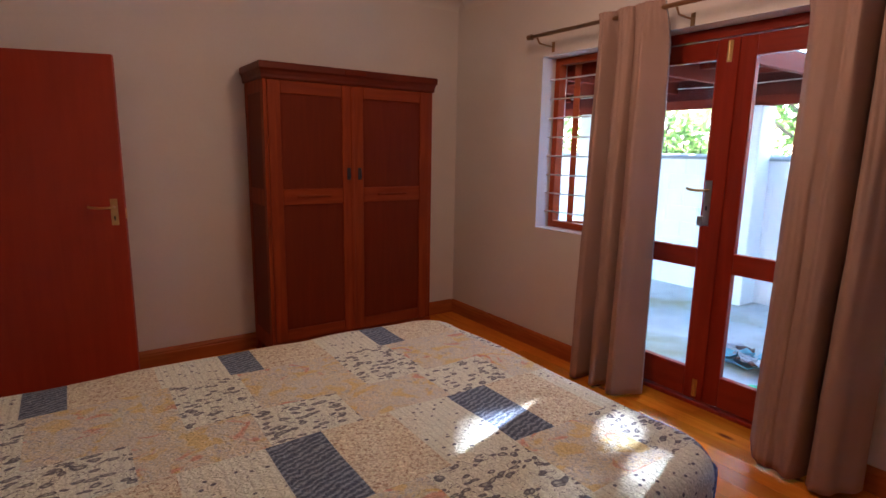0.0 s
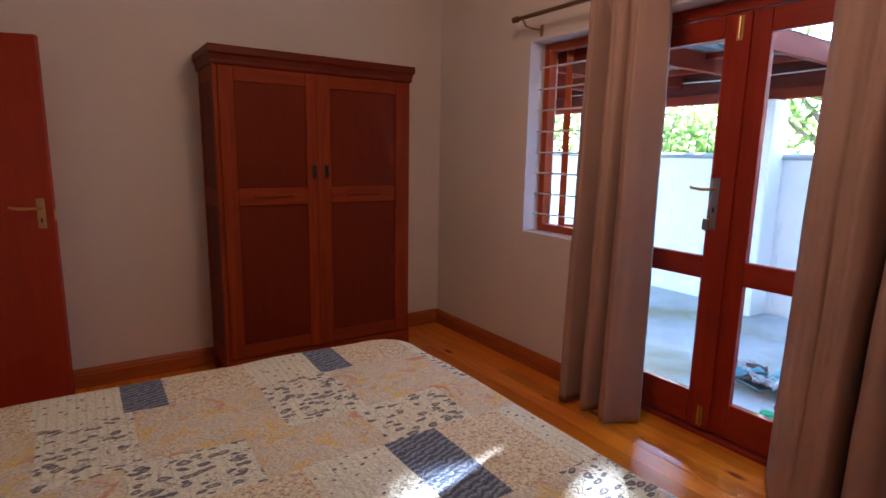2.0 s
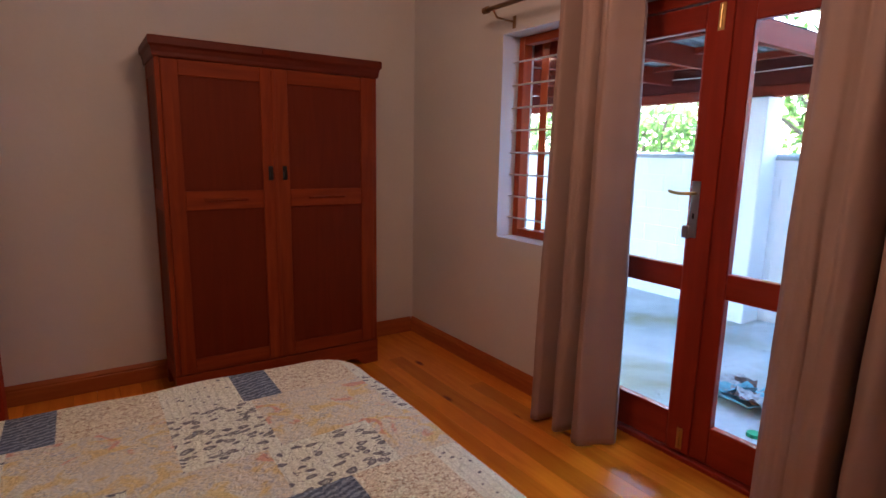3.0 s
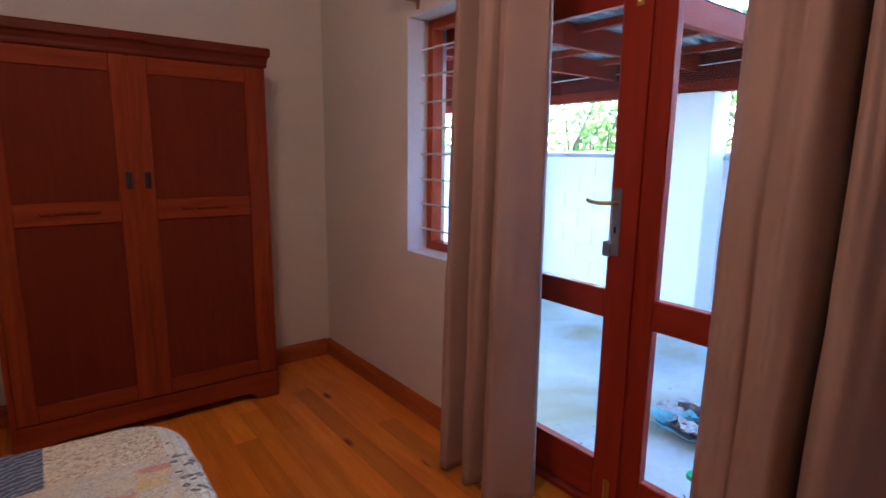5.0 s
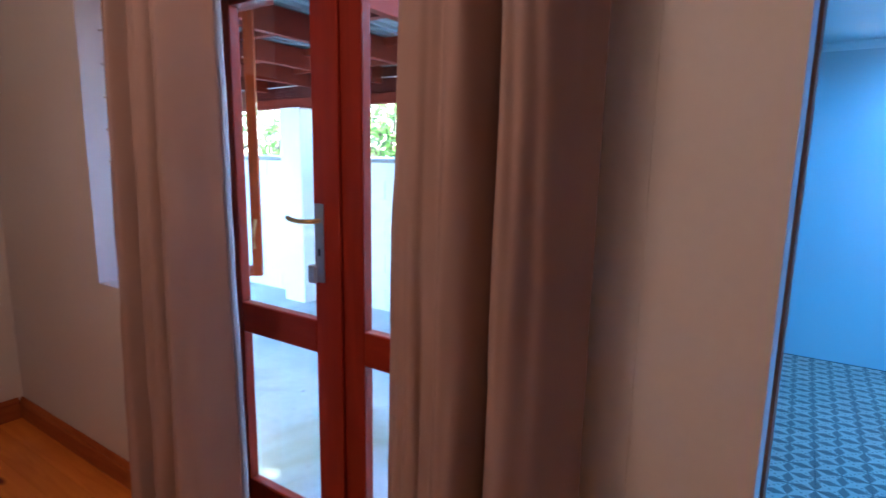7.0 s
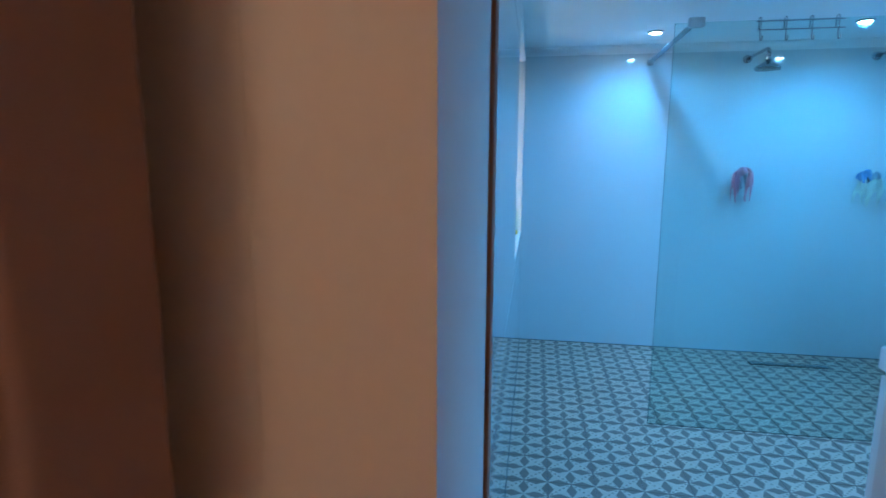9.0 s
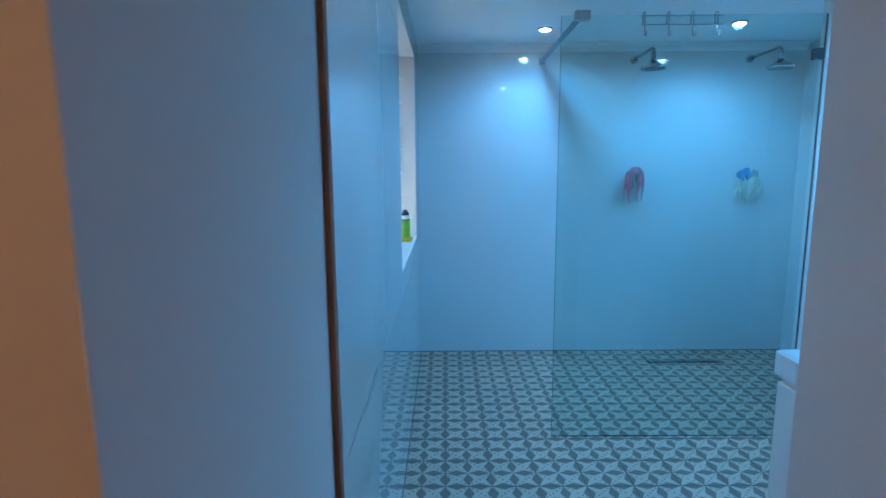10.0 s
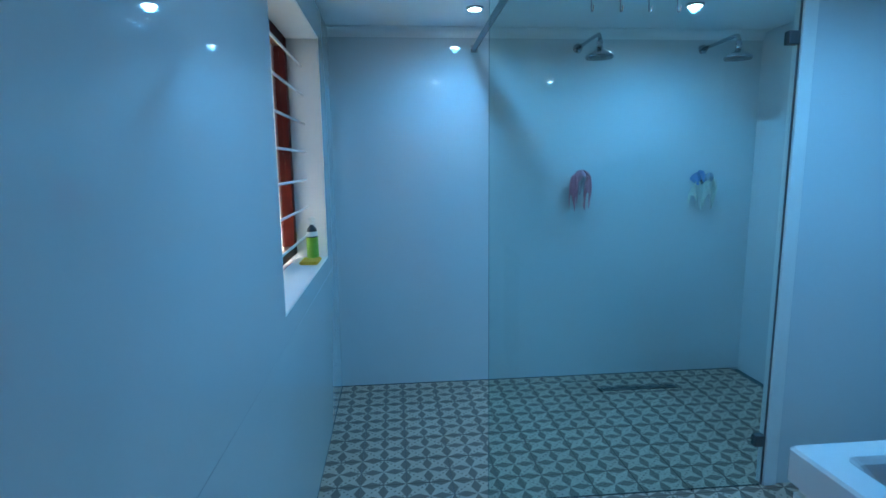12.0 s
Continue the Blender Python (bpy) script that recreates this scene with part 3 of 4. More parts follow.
# ---------- bed ----------
def quilt_material(kind):
    """One printed cloth of the patchwork."""
    m = bpy.data.materials.new("quilt_" + kind)
    m.use_nodes = True
    t = m.node_tree
    n, l = t.nodes, t.links
    b = n["Principled BSDF"]
    b.inputs["Roughness"].default_value = 0.9
    co = n.new("ShaderNodeTexCoord")

    def noise_(scale, detail=3, dist=0.0):
        x = n.new("ShaderNodeTexNoise")
        x.inputs["Scale"].default_value, x.inputs["Detail"].default_value, x.inputs["Distortion"].default_value = scale, detail, dist
        l.new(co.outputs["Object"], x.inputs[0])
        return x.outputs[0]

    def ramp_(src, stops):
        r = n.new("ShaderNodeValToRGB")
        e = r.color_ramp.elements
        while len(e) < len(stops):
            e.new(0.5)
        for k, (p, c) in enumerate(stops):
            e[k].position, e[k].color = p, (*c, 1)
        l.new(src, r.inputs[0])
        return r.outputs[0]

    def mix_(fac, a, c):
        x = n.new("ShaderNodeMix")
        x.data_type = "RGBA"
        l.new(fac, x.inputs[0])
        for sock, val in ((x.inputs[6], a), (x.inputs[7], c)):
            if isinstance(val, tuple):
                sock.default_value = (*val, 1)
            else:
                l.new(val, sock)
        return x.outputs[2]

    K, Wt = (0, 0, 0), (1, 1, 1)
    cream, ink = (0.74, 0.78, 0.67), (0.12, 0.135, 0.17)
    def warped(amount, scale, stretch):
        """Coordinates pushed about by noise and stretched."""
        nz = n.new("ShaderNodeTexNoise")
        nz.inputs["Scale"].default_value = scale
        l.new(co.outputs["Object"], nz.inputs[0])
        ad = n.new("ShaderNodeVectorMath")
        ad.operation = "MULTIPLY_ADD"
        l.new(nz.outputs["Color"], ad.inputs[0])
        ad.inputs[1].default_value = (amount, amount, 0)
        l.new(co.outputs["Object"], ad.inputs[2])
        mp = n.new("ShaderNodeMapping")
        mp.inputs["Scale"].default_value = stretch
        mp.inputs["Rotation"].default_value = (0, 0, 0.6)
        l.new(ad.outputs[0], mp.inputs[0])
        return mp.outputs[0]

    def cells(scale, vec):
        v = n.new("ShaderNodeTexVoronoi")
        v.inputs["Scale"].default_value = scale
        l.new(vec, v.inputs["Vector"])
        return v.outputs["Distance"]

    def lighten(a, c):
        x = n.new("ShaderNodeMix")
        x.data_type, x.blend_type = "RGBA", "LIGHTEN"
        x.inputs[0].default_value = 1.0
        l.new(a, x.inputs[6])
        l.new(c, x.inputs[7])
        return x.outputs[2]

    def pinstripe(gap):
        sp = n.new("ShaderNodeSeparateXYZ")
        l.new(co.outputs["Object"], sp.inputs[0])
        f = n.new("ShaderNodeMath")
        f.operation = "PINGPONG"
        l.new(sp.outputs[0], f.inputs[0])
        f.inputs[1].default_value = gap
        return ramp_(f.outputs[0], [(0.0, (0.22, 0.22, 0.22)), (0.0016, K)])

    if kind == "dots":
        spots = ramp_(cells(30, warped(0.02, 20, (1, 1.3, 1))), [(0.15, Wt), (0.24, K)])
        col = mix_(lighten(spots, pinstripe(0.0125)), cream, ink)
    elif kind == "scroll":
        vine = ramp_(noise_(15, 2, 1.6), [(0.482, K), (0.489, Wt), (0.496, Wt), (0.503, K)])
        d = cells(23, warped(0.06, 12, (1.0, 1.8, 1)))
        leaf_ = ramp_(d, [(0.10, (0.45, 0.45, 0.45)), (0.24, Wt), (0.35, Wt), (0.39, K)])
        col = mix_(lighten(lighten(vine, leaf_), pinstripe(0.0125)), cream, (0.15, 0.16, 0.185))
    elif kind == "blue":
        wv = n.new("ShaderNodeTexWave")
        wv.wave_profile = "TRI"
        mp = n.new("ShaderNodeMapping")
        mp.inputs["Rotation"].default_value = (0, 0, radians(38))
        l.new(warped(0.012, 30, (1, 1, 1)), mp.inputs[0])
        l.new(mp.outputs[0], wv.inputs["Vector"])
        wv.inputs["Scale"].default_value, wv.inputs["Distortion"].default_value, wv.inputs["Detail Scale"].default_value, wv.inputs["Detail"].default_value = 16, 5.0, 2.6, 3
        weave = ramp_(wv.outputs["Fac"], [(0.25, (0.075, 0.105, 0.17)), (0.55, (0.16, 0.21, 0.30)), (0.85, (0.27, 0.33, 0.42))])
        col = mix_(ramp_(noise_(150, 3), [(0.45, K), (0.7, (0.6, 0.6, 0.6))]), weave, (0.09, 0.10, 0.135))
    elif kind == "flower":
        base = ramp_(noise_(52, 6, 1.4), [(0.32, (0.40, 0.43, 0.45)), (0.42, (0.60, 0.59, 0.52)), (0.50, (0.71, 0.69, 0.56)), (0.58, (0.67, 0.60, 0.40)), (0.66, (0.48, 0.50, 0.50))])
        pale = ramp_(noise_(8, 2, 0.5), [(0.45, K), (0.65, (0.45, 0.45, 0.45))])
        base = mix_(pale, base, (0.62, 0.64, 0.60))
        red = ramp_(noise_(10, 6, 1.0), [(0.60, K), (0.66, (0.75, 0.75, 0.75))])
        yellow = ramp_(noise_(13, 6, 0.8), [(0.53, K), (0.62, (0.7, 0.7, 0.7))])
        col = mix_(red, mix_(yellow, base, (0.70, 0.55, 0.16)), (0.60, 0.27, 0.19))
    else:
        col = ramp_(noise_(95, 3, 1.0), [(0.38, (0.42, 0.33, 0.23)), (0.45, (0.64, 0.59, 0.44)), (0.60, (0.78, 0.765, 0.60))])
    worn = n.new("ShaderNodeHueSaturation")
    worn.inputs["Saturation"].default_value = 1.0
    fleck = n.new("ShaderNodeMath")
    fleck.operation = "MULTIPLY_ADD"
    l.new(noise_(170, 4, 0.6), fleck.inputs[0])
    fleck.inputs[1].default_value, fleck.inputs[2].default_value = 0.9, 0.58
    l.new(fleck.outputs[0], worn.inputs["Value"])
    l.new(col, worn.inputs["Color"])
    l.new(worn.outputs[0], b.inputs["Base Color"])
    wv = n.new("ShaderNodeTexNoise")
    wv.inputs["Scale"].default_value, wv.inputs["Distortion"].default_value, wv.inputs["Detail"].default_value = 48, 1.4, 6
    l.new(co.outputs["Object"], wv.inputs[0])
    bp = n.new("ShaderNodeBump")
    bp.inputs["Strength"].default_value, bp.inputs["Distance"].default_value = 1.0, 0.014
    l.new(wv.outputs[0], bp.inputs["Height"])
    l.new(bp.outputs[0], b.inputs["Normal"])
    return m


QUILT = {k: quilt_material(k) for k in ("dots", "scroll", "blue", "flower", "beige")}


def bed():
    b = thing("bed", "double bed base with mattress under a patchwork quilt", "bed")
    part("base", box(-0.5, 0.79, 0.10, 1.46, 2.20, 0.34, bevel=0.02, seg=2), PAINT, b)
    part("mattress", box(-0.5, 0.78, 0.342, 1.47, 2.22, 0.622, bevel=0.05, seg=4), PAINT, b)
    for x in (-0.4, 1.36):
        for y in (0.86, 2.12):
            part("leg", tube((x, y, 0.0), (x, y, 0.10), 0.025), DARKMETAL, b)
    # quilt: a draped sheet with one cloth to each patch
    q = bmesh.new()
    L0, L1, B0, B1 = -0.5, 1.58, 0.70, 2.335
    step = 0.0215
    drop = 0.30
    rad = 0.06
    rc = 0.13

    def drape(s):
        """Run and fall of cloth s metres past the edge."""
        if s <= 0:
            return s, 0.0
        a = s / rad
        if a < math.pi / 2:
            return rad * math.sin(a), rad * (1 - math.cos(a))
        return rad + 0.02 * (s - rad * math.pi / 2), rad + (s - rad * math.pi / 2)

    nx, ny = int((L1 - L0 + drop) / step), int((B1 - B0 + 2 * drop) / step)
    grid = []
    ex, ey0, ey1 = L1 - rad, B0 + rad, B1 - rad
    for i in range(nx + 1):
        row = []
        for j in range(ny + 1):
            sx = L0 + i * step
            sy = B0 - drop + j * step
            dx, dy = max(0, sx - ex + rc), 0
            s = 1
            if sy > ey1 - rc:
                dy = sy - (ey1 - rc)
            elif sy < ey0 + rc:
                dy, s = (ey0 + rc) - sy, -1
            if dx > 0 and dy > 0:
                r = math.hypot(dx, dy)
                run, fall = drape(r - rc)
                rr = rc + run if r > rc else r
                x, y = ex - rc + dx / r * rr, (ey1 - rc if s > 0 else ey0 + rc) + s * dy / r * rr
            else:
                rx, fx = drape(sx - ex)
                x, fall = ex + rx if sx > ex else sx, fx
                y = sy
                if dy > rc:
                    ry, fall = drape(dy - rc)
                    y = (ey1 + ry) if s > 0 else (ey0 - ry)
            wob = 0.006 * noise.noise(Vector((sx * 5, sy * 5, 0))) + 0.010 * noise.noise(Vector((sx * 1.7, sy * 1.7, 4)))
            if fall > rad:
                x += 0.012 * math.sin(sy * 19) * (sx > ex)
                y += 0.012 * math.sin(sx * 19) * (dy > rc)
            row.append(q.verts.new((x, y, max(0.05, 0.655 + wob - fall))))
        grid.append(row)

    cells = {}
    for i in range(nx):
        for j in range(ny):
            key = PATCH(L0 + (i + 0.5) * step, B0 - drop + (j + 0.5) * step)
            cells.setdefault(key, []).append((grid[i][j], grid[i + 1][j], grid[i + 1][j + 1], grid[i][j + 1]))
    quilt = thing("quilt", "cream, blue and peach patchwork quilt draped over the bed", "quilt")
    for (kind, _, _), quads in cells.items():
        pb = bmesh.new()
        known = {}
        for quad in quads:
            for v in quad:
                if v not in known:
                    known[v] = pb.verts.new(v.co)
            pb.faces.new([known[v] for v in quad])
        o = part("patch", pb, QUILT[kind], quilt, "", True)
        sd = o.modifiers.new("thickness", "SOLIDIFY")
        sd.thickness, sd.offset, sd.use_rim = 0.010, -1.0, False
    q.free()
    return b


ROWS_OF_QUILT = [
    # lower edge of the row, offset along the bed, and its run of cloths with widths
    (2.06, 0.440, (("blue", 0.141), ("beige", 0.273), ("dots", 0.229))),
    (1.72, 0.470, (("flower", 0.395), ("scroll", 0.248))),
    (1.467, 0.428, (("scroll", 0.30), ("flower", 0.343))),
    (1.11, 0.412, (("blue", 0.169), ("beige", 0.226), ("dots", 0.248))),
    (0.81, 0.733, (("scroll", 0.31), ("flower", 0.333))),
    (-9.0, 0.846, (("blue", 0.19), ("dots", 0.453))),
]


def PATCH(u, v):
    """The cloth, run and row of the patch at (u, v) metres on the quilt."""
    for r, (low, start, run) in enumerate(ROWS_OF_QUILT):
        if v > low:
            break
    k, w = divmod(u - start, 0.643)
    for kind, width in run:
        if w < width:
            break
        w -= width
    return kind, int(k), r


bed()

# ---------- bedroom ceiling lamp (above the view) ----------
pend = thing("ceiling_lamp", "plain round ceiling lamp with warm bulb", "lamp")
part("rose", tube((BULB[0], BULB[1], CEIL - 0.03), (BULB[0], BULB[1], CEIL), 0.06, seg=20), PAINT, pend)
part("flex", tube((BULB[0], BULB[1], BULB[2] + 0.1), (BULB[0], BULB[1], CEIL - 0.03), 0.006), PAINT, pend)

# ---------- bathroom shell ----------
TW = 0.01
wall_with_holes("bath_wall_north", "x", BY1, 0.26, JX - 0.011, BX1 + 0.2, -0.05, 2.75, [(BWX0, BWX1, BWZ0, BWZ1)], WALLTILE)
wall_with_holes("bath_wall_east", "y", BX1, 0.2, BY0 - 0.2, BY1, -0.05, 2.75, [], WALLTILE)
wall_with_holes("bath_wall_south", "x", BY0, -0.2, JX + 0.0005, BX1, -0.05, 2.75, [], WALLTILE)
structure("bath_wall_west", box(JX - 0.01, BY0 - 0.2, -0.05, JX, JY0 - 0.001, 2.75), WALLTILE)
structure("bath_ceiling", box(JX, BY0, BCEIL, BX1, BY1, BCEIL + 0.08), BATHCEIL)
structure("bath_roof", box(XE, BY0 - 0.3, 2.752, BX1 + 0.3, 0.70, 2.80), CEILING)
# No eave is known here: this unseen slab only stops sun at the window.
structure("bath_sun_blocker", box(5.0, 0.701, 2.70, 9.4, 1.36, 2.75), BATHCEIL, "unseen slab added to keep sun off the bathroom window")
structure("bath_floor_base", box(XE, BY0, -0.12, BX1, JY1, -0.008), GROUT)
structure("tile_edge_trim", box(JX - 0.0165, JY1 - 0.011, 0.0, JX - 0.0115, JY1 - 0.0005, 2.148, bevel=0.0015), TRIM, "thin brown strip where the tiling ends")
bm = bmesh.new()
prof = [(0.0, 0.0)] + [(0.05 * (1 - math.cos(k * math.pi / 12)) + 0.004, -0.05 + 0.05 * math.sin(k * math.pi / 12) - 0.004) for k in range(7)] + [(0.075, -0.004), (0.075, 0.0)]
ends = [[bm.verts.new((BX1 - 0.0005 - d, e, BCEIL - 0.0005 + h)) for d, h in prof] for e in (BY0, BY1)]
for k in range(len(prof)):
    bm.faces.new((ends[0][k], ends[0][(k + 1) % len(prof)], ends[1][(k + 1) % len(prof)], ends[1][k]))
structure("bath_cornice", bm, BATHCEIL, "white plaster cove above the shower wall")
for jz in (0.905, 2.105):
    structure("tile_joint", box(JX, BY1 - 0.0006, jz - 0.0012, BWX0 if jz > 1 else BX1, BY1 + 0.001, jz + 0.0012), GROUTPALE)
structure("tile_joint", box(JX, BY1 - 0.003, 0.0, BX1, BY1 - 0.0004, 0.005), GROUT)
structure("tile_joint", box(BX1 - 0.003, BY0, 0.0, BX1 - 0.0004, BY1 - 0.004, 0.005), GROUT)
structure("partition", box(5.456, BY0 + 0.001, 0.0, 5.49, -1.7785, BCEIL - 0.001), WALLTILE, "glossy tiled partition beside the shower")
structure("partition_post", box(5.438, -1.778, 0.0, 5.495, -1.712, BCEIL - 0.001, bevel=0.004), PAINT, "white painted end post of the partition")


# ---------- bathroom window ----------
def bath_window():
    w = thing("window_2", "red-brown wooden bathroom window in a deep white reveal", "window")
    w["kind"] = "structure"
    y0, y1 = 0.575, 0.645
    part("frame", box(BWX0 + 0.001, y0, BWZ0 + 0.03, BWX0 + 0.06, y1, BWZ1 - 0.002, bevel=0.003), SHADED_WOOD, w)
    part("frame_post", box(BWX1 - 0.06, y0, BWZ0 + 0.03, BWX1 - 0.001, y1, BWZ1 - 0.002, bevel=0.003), SHADED_WOOD, w)
    part("mullion", box(5.72, y0 + 0.002, BWZ0 + 0.081, 5.79, y1 - 0.002, BWZ1 - 0.061, bevel=0.003), SHADED_WOOD, w)
    part("head", box(BWX0 + 0.061, y0 + 0.001, BWZ1 - 0.06, BWX1 - 0.061, y1 - 0.001, BWZ1 - 0.003, bevel=0.003), SHADED_WOOD, w)
    part("sill", box(BWX0 + 0.061, y0 + 0.001, BWZ0 + 0.03, BWX1 - 0.061, y1 - 0.001, BWZ0 + 0.08, bevel=0.003), SHADED_WOOD, w)
    for a, b in ((BWX0 + 0.06, 5.72), (5.79, BWX1 - 0.06)):
        p = part("pane", box(a, y0 + 0.03, BWZ0 + 0.08, b, y0 + 0.034, BWZ1 - 0.06), PANE, w)
        p.visible_shadow = False
    # painted reveal lining and sill board
    lin = structure("window_2_lining", box(BWX1 - 0.008, BY1 + 0.001, BWZ0 + 0.0085, BWX1 - 0.0005, 0.574, BWZ1 - 0.0085), PAINT, "white painted reveal of the window")
    structure("window_2_lining_near", box(BWX0 + 0.0005, BY1 + 0.001, BWZ0 + 0.0085, BWX0 + 0.008, 0.574, BWZ1 - 0.0085), PAINT)
    structure("window_2_lining_top", box(BWX0 + 0.0005, BY1 + 0.001, BWZ1 - 0.008, BWX1 - 0.0005, 0.574, BWZ1 - 0.0005), PAINT)
    structure("window_2_sill", box(BWX0 + 0.0005, BY1 + 0.001, BWZ0 + 0.0005, BWX1 - 0.0005, 0.574, BWZ0 + 0.008), PAINT)
    bars = thing("burglar_bars", "seven white steel burglar bars across the bathroom window", "burglar bars")
    for k in range(7):
        z = 1.15 + k * 0.155
        part("bar", tube((BWX0 + 0.007, 0.50, z), (BWX1 - 0.007, 0.50, z), 0.0065, seg=8), BARWHITE, bars)


bath_window()


# ---------- shower screen ----------
def shower_screen():
    s = thing("shower_screen", "frameless clear glass shower panel with steel clips", "shower screen")
    XG = 5.453
    pane = part("glass_panel", box(XG - 0.004, -1.703, 0.002, XG + 0.004, -0.39, 2.24, bevel=0.001), SHOWER, s)
    pane.visible_shadow = False
    part("floor_seal", box(XG - 0.005, -1.703, 0.0005, XG + 0.005, -0.39, 0.0018), DARKMETAL, s, "dark floor seal")
    part("glass_edge", box(XG - 0.004, -0.3898, 0.002, XG + 0.004, -0.3885, 2.24), EDGE, s, "polished green glass edge")
    for z in (2.045, 0.232):
        part("clip", box(XG - 0.018, -1.7045, z - 0.028, XG + 0.018, -1.655, z + 0.028, bevel=0.003), GUNMETAL, s, "square satin steel glass clip")
    part("wall_channel", box(XG - 0.005, -1.7118, 0.002, XG + 0.005, -1.7085, 2.24), GUNMETAL, s, "thin dark channel holding the glass")
    bm = box(XG - 0.022, -0.53, 2.215, XG + 0.022, -0.455, 2.262, bevel=0.003)
    part("bracket", bm, STEEL, s)
    part("stabiliser_arm", sweep([(XG, -0.49, 2.242), (BX1 - 0.012, -0.537, 2.277)], 0.02, 4), GUNMETAL, s, "square steel stabiliser arm")
    part("wall_plate", box(BX1 - 0.012, -0.56, 2.255, BX1 - 0.0005, -0.515, 2.30, bevel=0.002), STEEL, s)
    return s


shower_screen()


def hook_rack():
    r = thing("hook_rack", "thin wire rack with hooks hung over the glass", "rack")
    X = 5.443
    wire = 0.003
    for z in (2.232, 2.19):
        part("rail", sweep([(X - 0.004, -1.19, z), (X - 0.004, -0.78, z)], wire, 6), CHROME, r)
    for k, y in enumerate((-0.80, -0.92, -1.04, -1.16)):
        part("hook", sweep([(X + 0.024, y, 2.20), (X + 0.024, y, 2.25), (X + 0.01, y, 2.2545), (X - 0.005, y, 2.25), (X - 0.006, y, 2.15), (X - 0.012, y, 2.135), (X - 0.03, y, 2.135), (X - 0.036, y, 2.155)], wire, 6), CHROME, r)
    return r


hook_rack()


# ---------- shower heads, taps, cloths ----------
def shower_head(y):
    s = thing("wall_shower", "chrome shower arm with a round rain head", "shower", "wall showers")
    X = BX1
    z = 2.285
    part("flange", tube((X - 0.012, y, z), (X - 0.0005, y, z), 0.03, seg=20), CHROME, s, "", True)
    L = 0.40
    part("arm", sweep([(X - 0.01, y, z), (X - 0.12, y, z + 0.004), (X - L + 0.05, y, z + 0.008), (X - L + 0.02, y, z + 0.004), (X - L + 0.004, y, z - 0.012), (X - L, y, z - 0.035)], 0.0125, 10), CHROME, s, "", True)

    def turned(prof, n=28):
        bm = bmesh.new()
        rings = [[bm.verts.new((X - L + r * math.cos(k * math.tau / n), y + r * math.sin(k * math.tau / n), z + h)) for k in range(n)] for r, h in prof]
        for a, b in zip(rings, rings[1:]):
            for k in range(n):
                bm.faces.new((a[k], a[(k + 1) % n], b[(k + 1) % n], b[k]))
        bm.faces.new(rings[0])
        bm.faces.new(rings[-1])
        return bm

    part("swivel", turned([(0.010, -0.030), (0.017, -0.034), (0.019, -0.048), (0.013, -0.058), (0.02, -0.066), (0.02, -0.076)]), CHROME, s, "ball swivel joint", True)
    head = part("head", turned([(0.016, -0.0765), (0.024, -0.084), (0.038, -0.094), (0.060, -0.106), (0.079, -0.119), (0.084, -0.127), (0.082, -0.134)]), CHROME, s, "", True)
    bm = bmesh.new()
    for ring, count in ((0.03, 10), (0.052, 16), (0.072, 22)):
        for k in range(count):
            a = k * math.tau / count
            bm_tube(bm, (X - L + ring * math.cos(a), y + ring * math.sin(a), z - 0.1345), (X - L + ring * math.cos(a), y + ring * math.sin(a), z - 0.141), 0.004, 0.003, seg=6)
    part("nozzles", bm, GUNMETAL, head, "rings of dark rubber nozzles")
    return s


shower_head(-1.232)
shower_head(-2.102)


def tap_with_cloth(y, z, colours, label, wide):
    t = thing("shower_tap", "chrome wall tap in the shower", "tap", "shower taps")
    part("escutcheon", tube((BX1 - 0.01, y, z), (BX1 - 0.0005, y, z), 0.04, seg=20), CHROME, t, "", True)
    part("knob", tube((BX1 - 0.055, y, z), (BX1 - 0.01, y, z), 0.022, 0.02, seg=14), CHROME, t, "", True)
    c = thing("washcloth", label, "washcloth", "washcloths on the taps")
    for k, (col, dy, h, w, up) in enumerate(colours):
        bm = bmesh.new()
        n, m = 18, 14
        grid = []
        for i in range(n + 1):
            u = i / n * 2 - 1
            row = []
            for j in range(m + 1):
                v = j / m
                zz = z + up + 0.02 * (1 - u * u) - v * h * (0.75 + 0.25 * math.sin(5 * u + k * 2))
                spread = w * (0.55 + 0.45 * min(1, v * 2.2)) * (1 - 0.15 * v)
                row.append(bm.verts.new((BX1 - 0.062 - 0.008 * k + 0.035 * v * (u * u) + 0.012 * math.sin(6 * u + 3 * v + k), y + dy + u * spread, zz)))
            grid.append(row)
        for a, b in zip(grid, grid[1:]):
            for j in range(m):
                bm.faces.new((a[j], a[j + 1], b[j + 1], b[j]))
        ob = part("cloth", bm, mat("cloth_tint", col, 0.95, vary=0.25, scale=25, bump=0.4, bump_scale=200), c, "", True)
        sd = ob.modifiers.new("thickness", "SOLIDIFY")
        sd.thickness = 0.006
    return c


tap_with_cloth(-1.255, 1.42, [((0.42, 0.36, 0.40), -0.005, 0.15, 0.034, 0.03), ((0.68, 0.26, 0.33), 0.045, 0.25, 0.030, 0.02), ((0.70, 0.30, 0.37), -0.050, 0.225, 0.026, 0.015), ((0.66, 0.33, 0.40), 0.0, 0.085, 0.072, 0.05)], "crumpled dusty pink washcloth hung over a shower tap", 1)
tap_with_cloth(-2.13, 1.41, [((0.20, 0.34, 0.62), 0.025, 0.10, 0.058, 0.045), ((0.70, 0.74, 0.64), 0.045, 0.18, 0.05, -0.03), ((0.68, 0.72, 0.62), -0.045, 0.21, 0.065, -0.01), ((0.36, 0.42, 0.52), -0.03, 0.06, 0.03, 0.03)], "blue cap and pale cream cloth hung over a shower tap", 1)


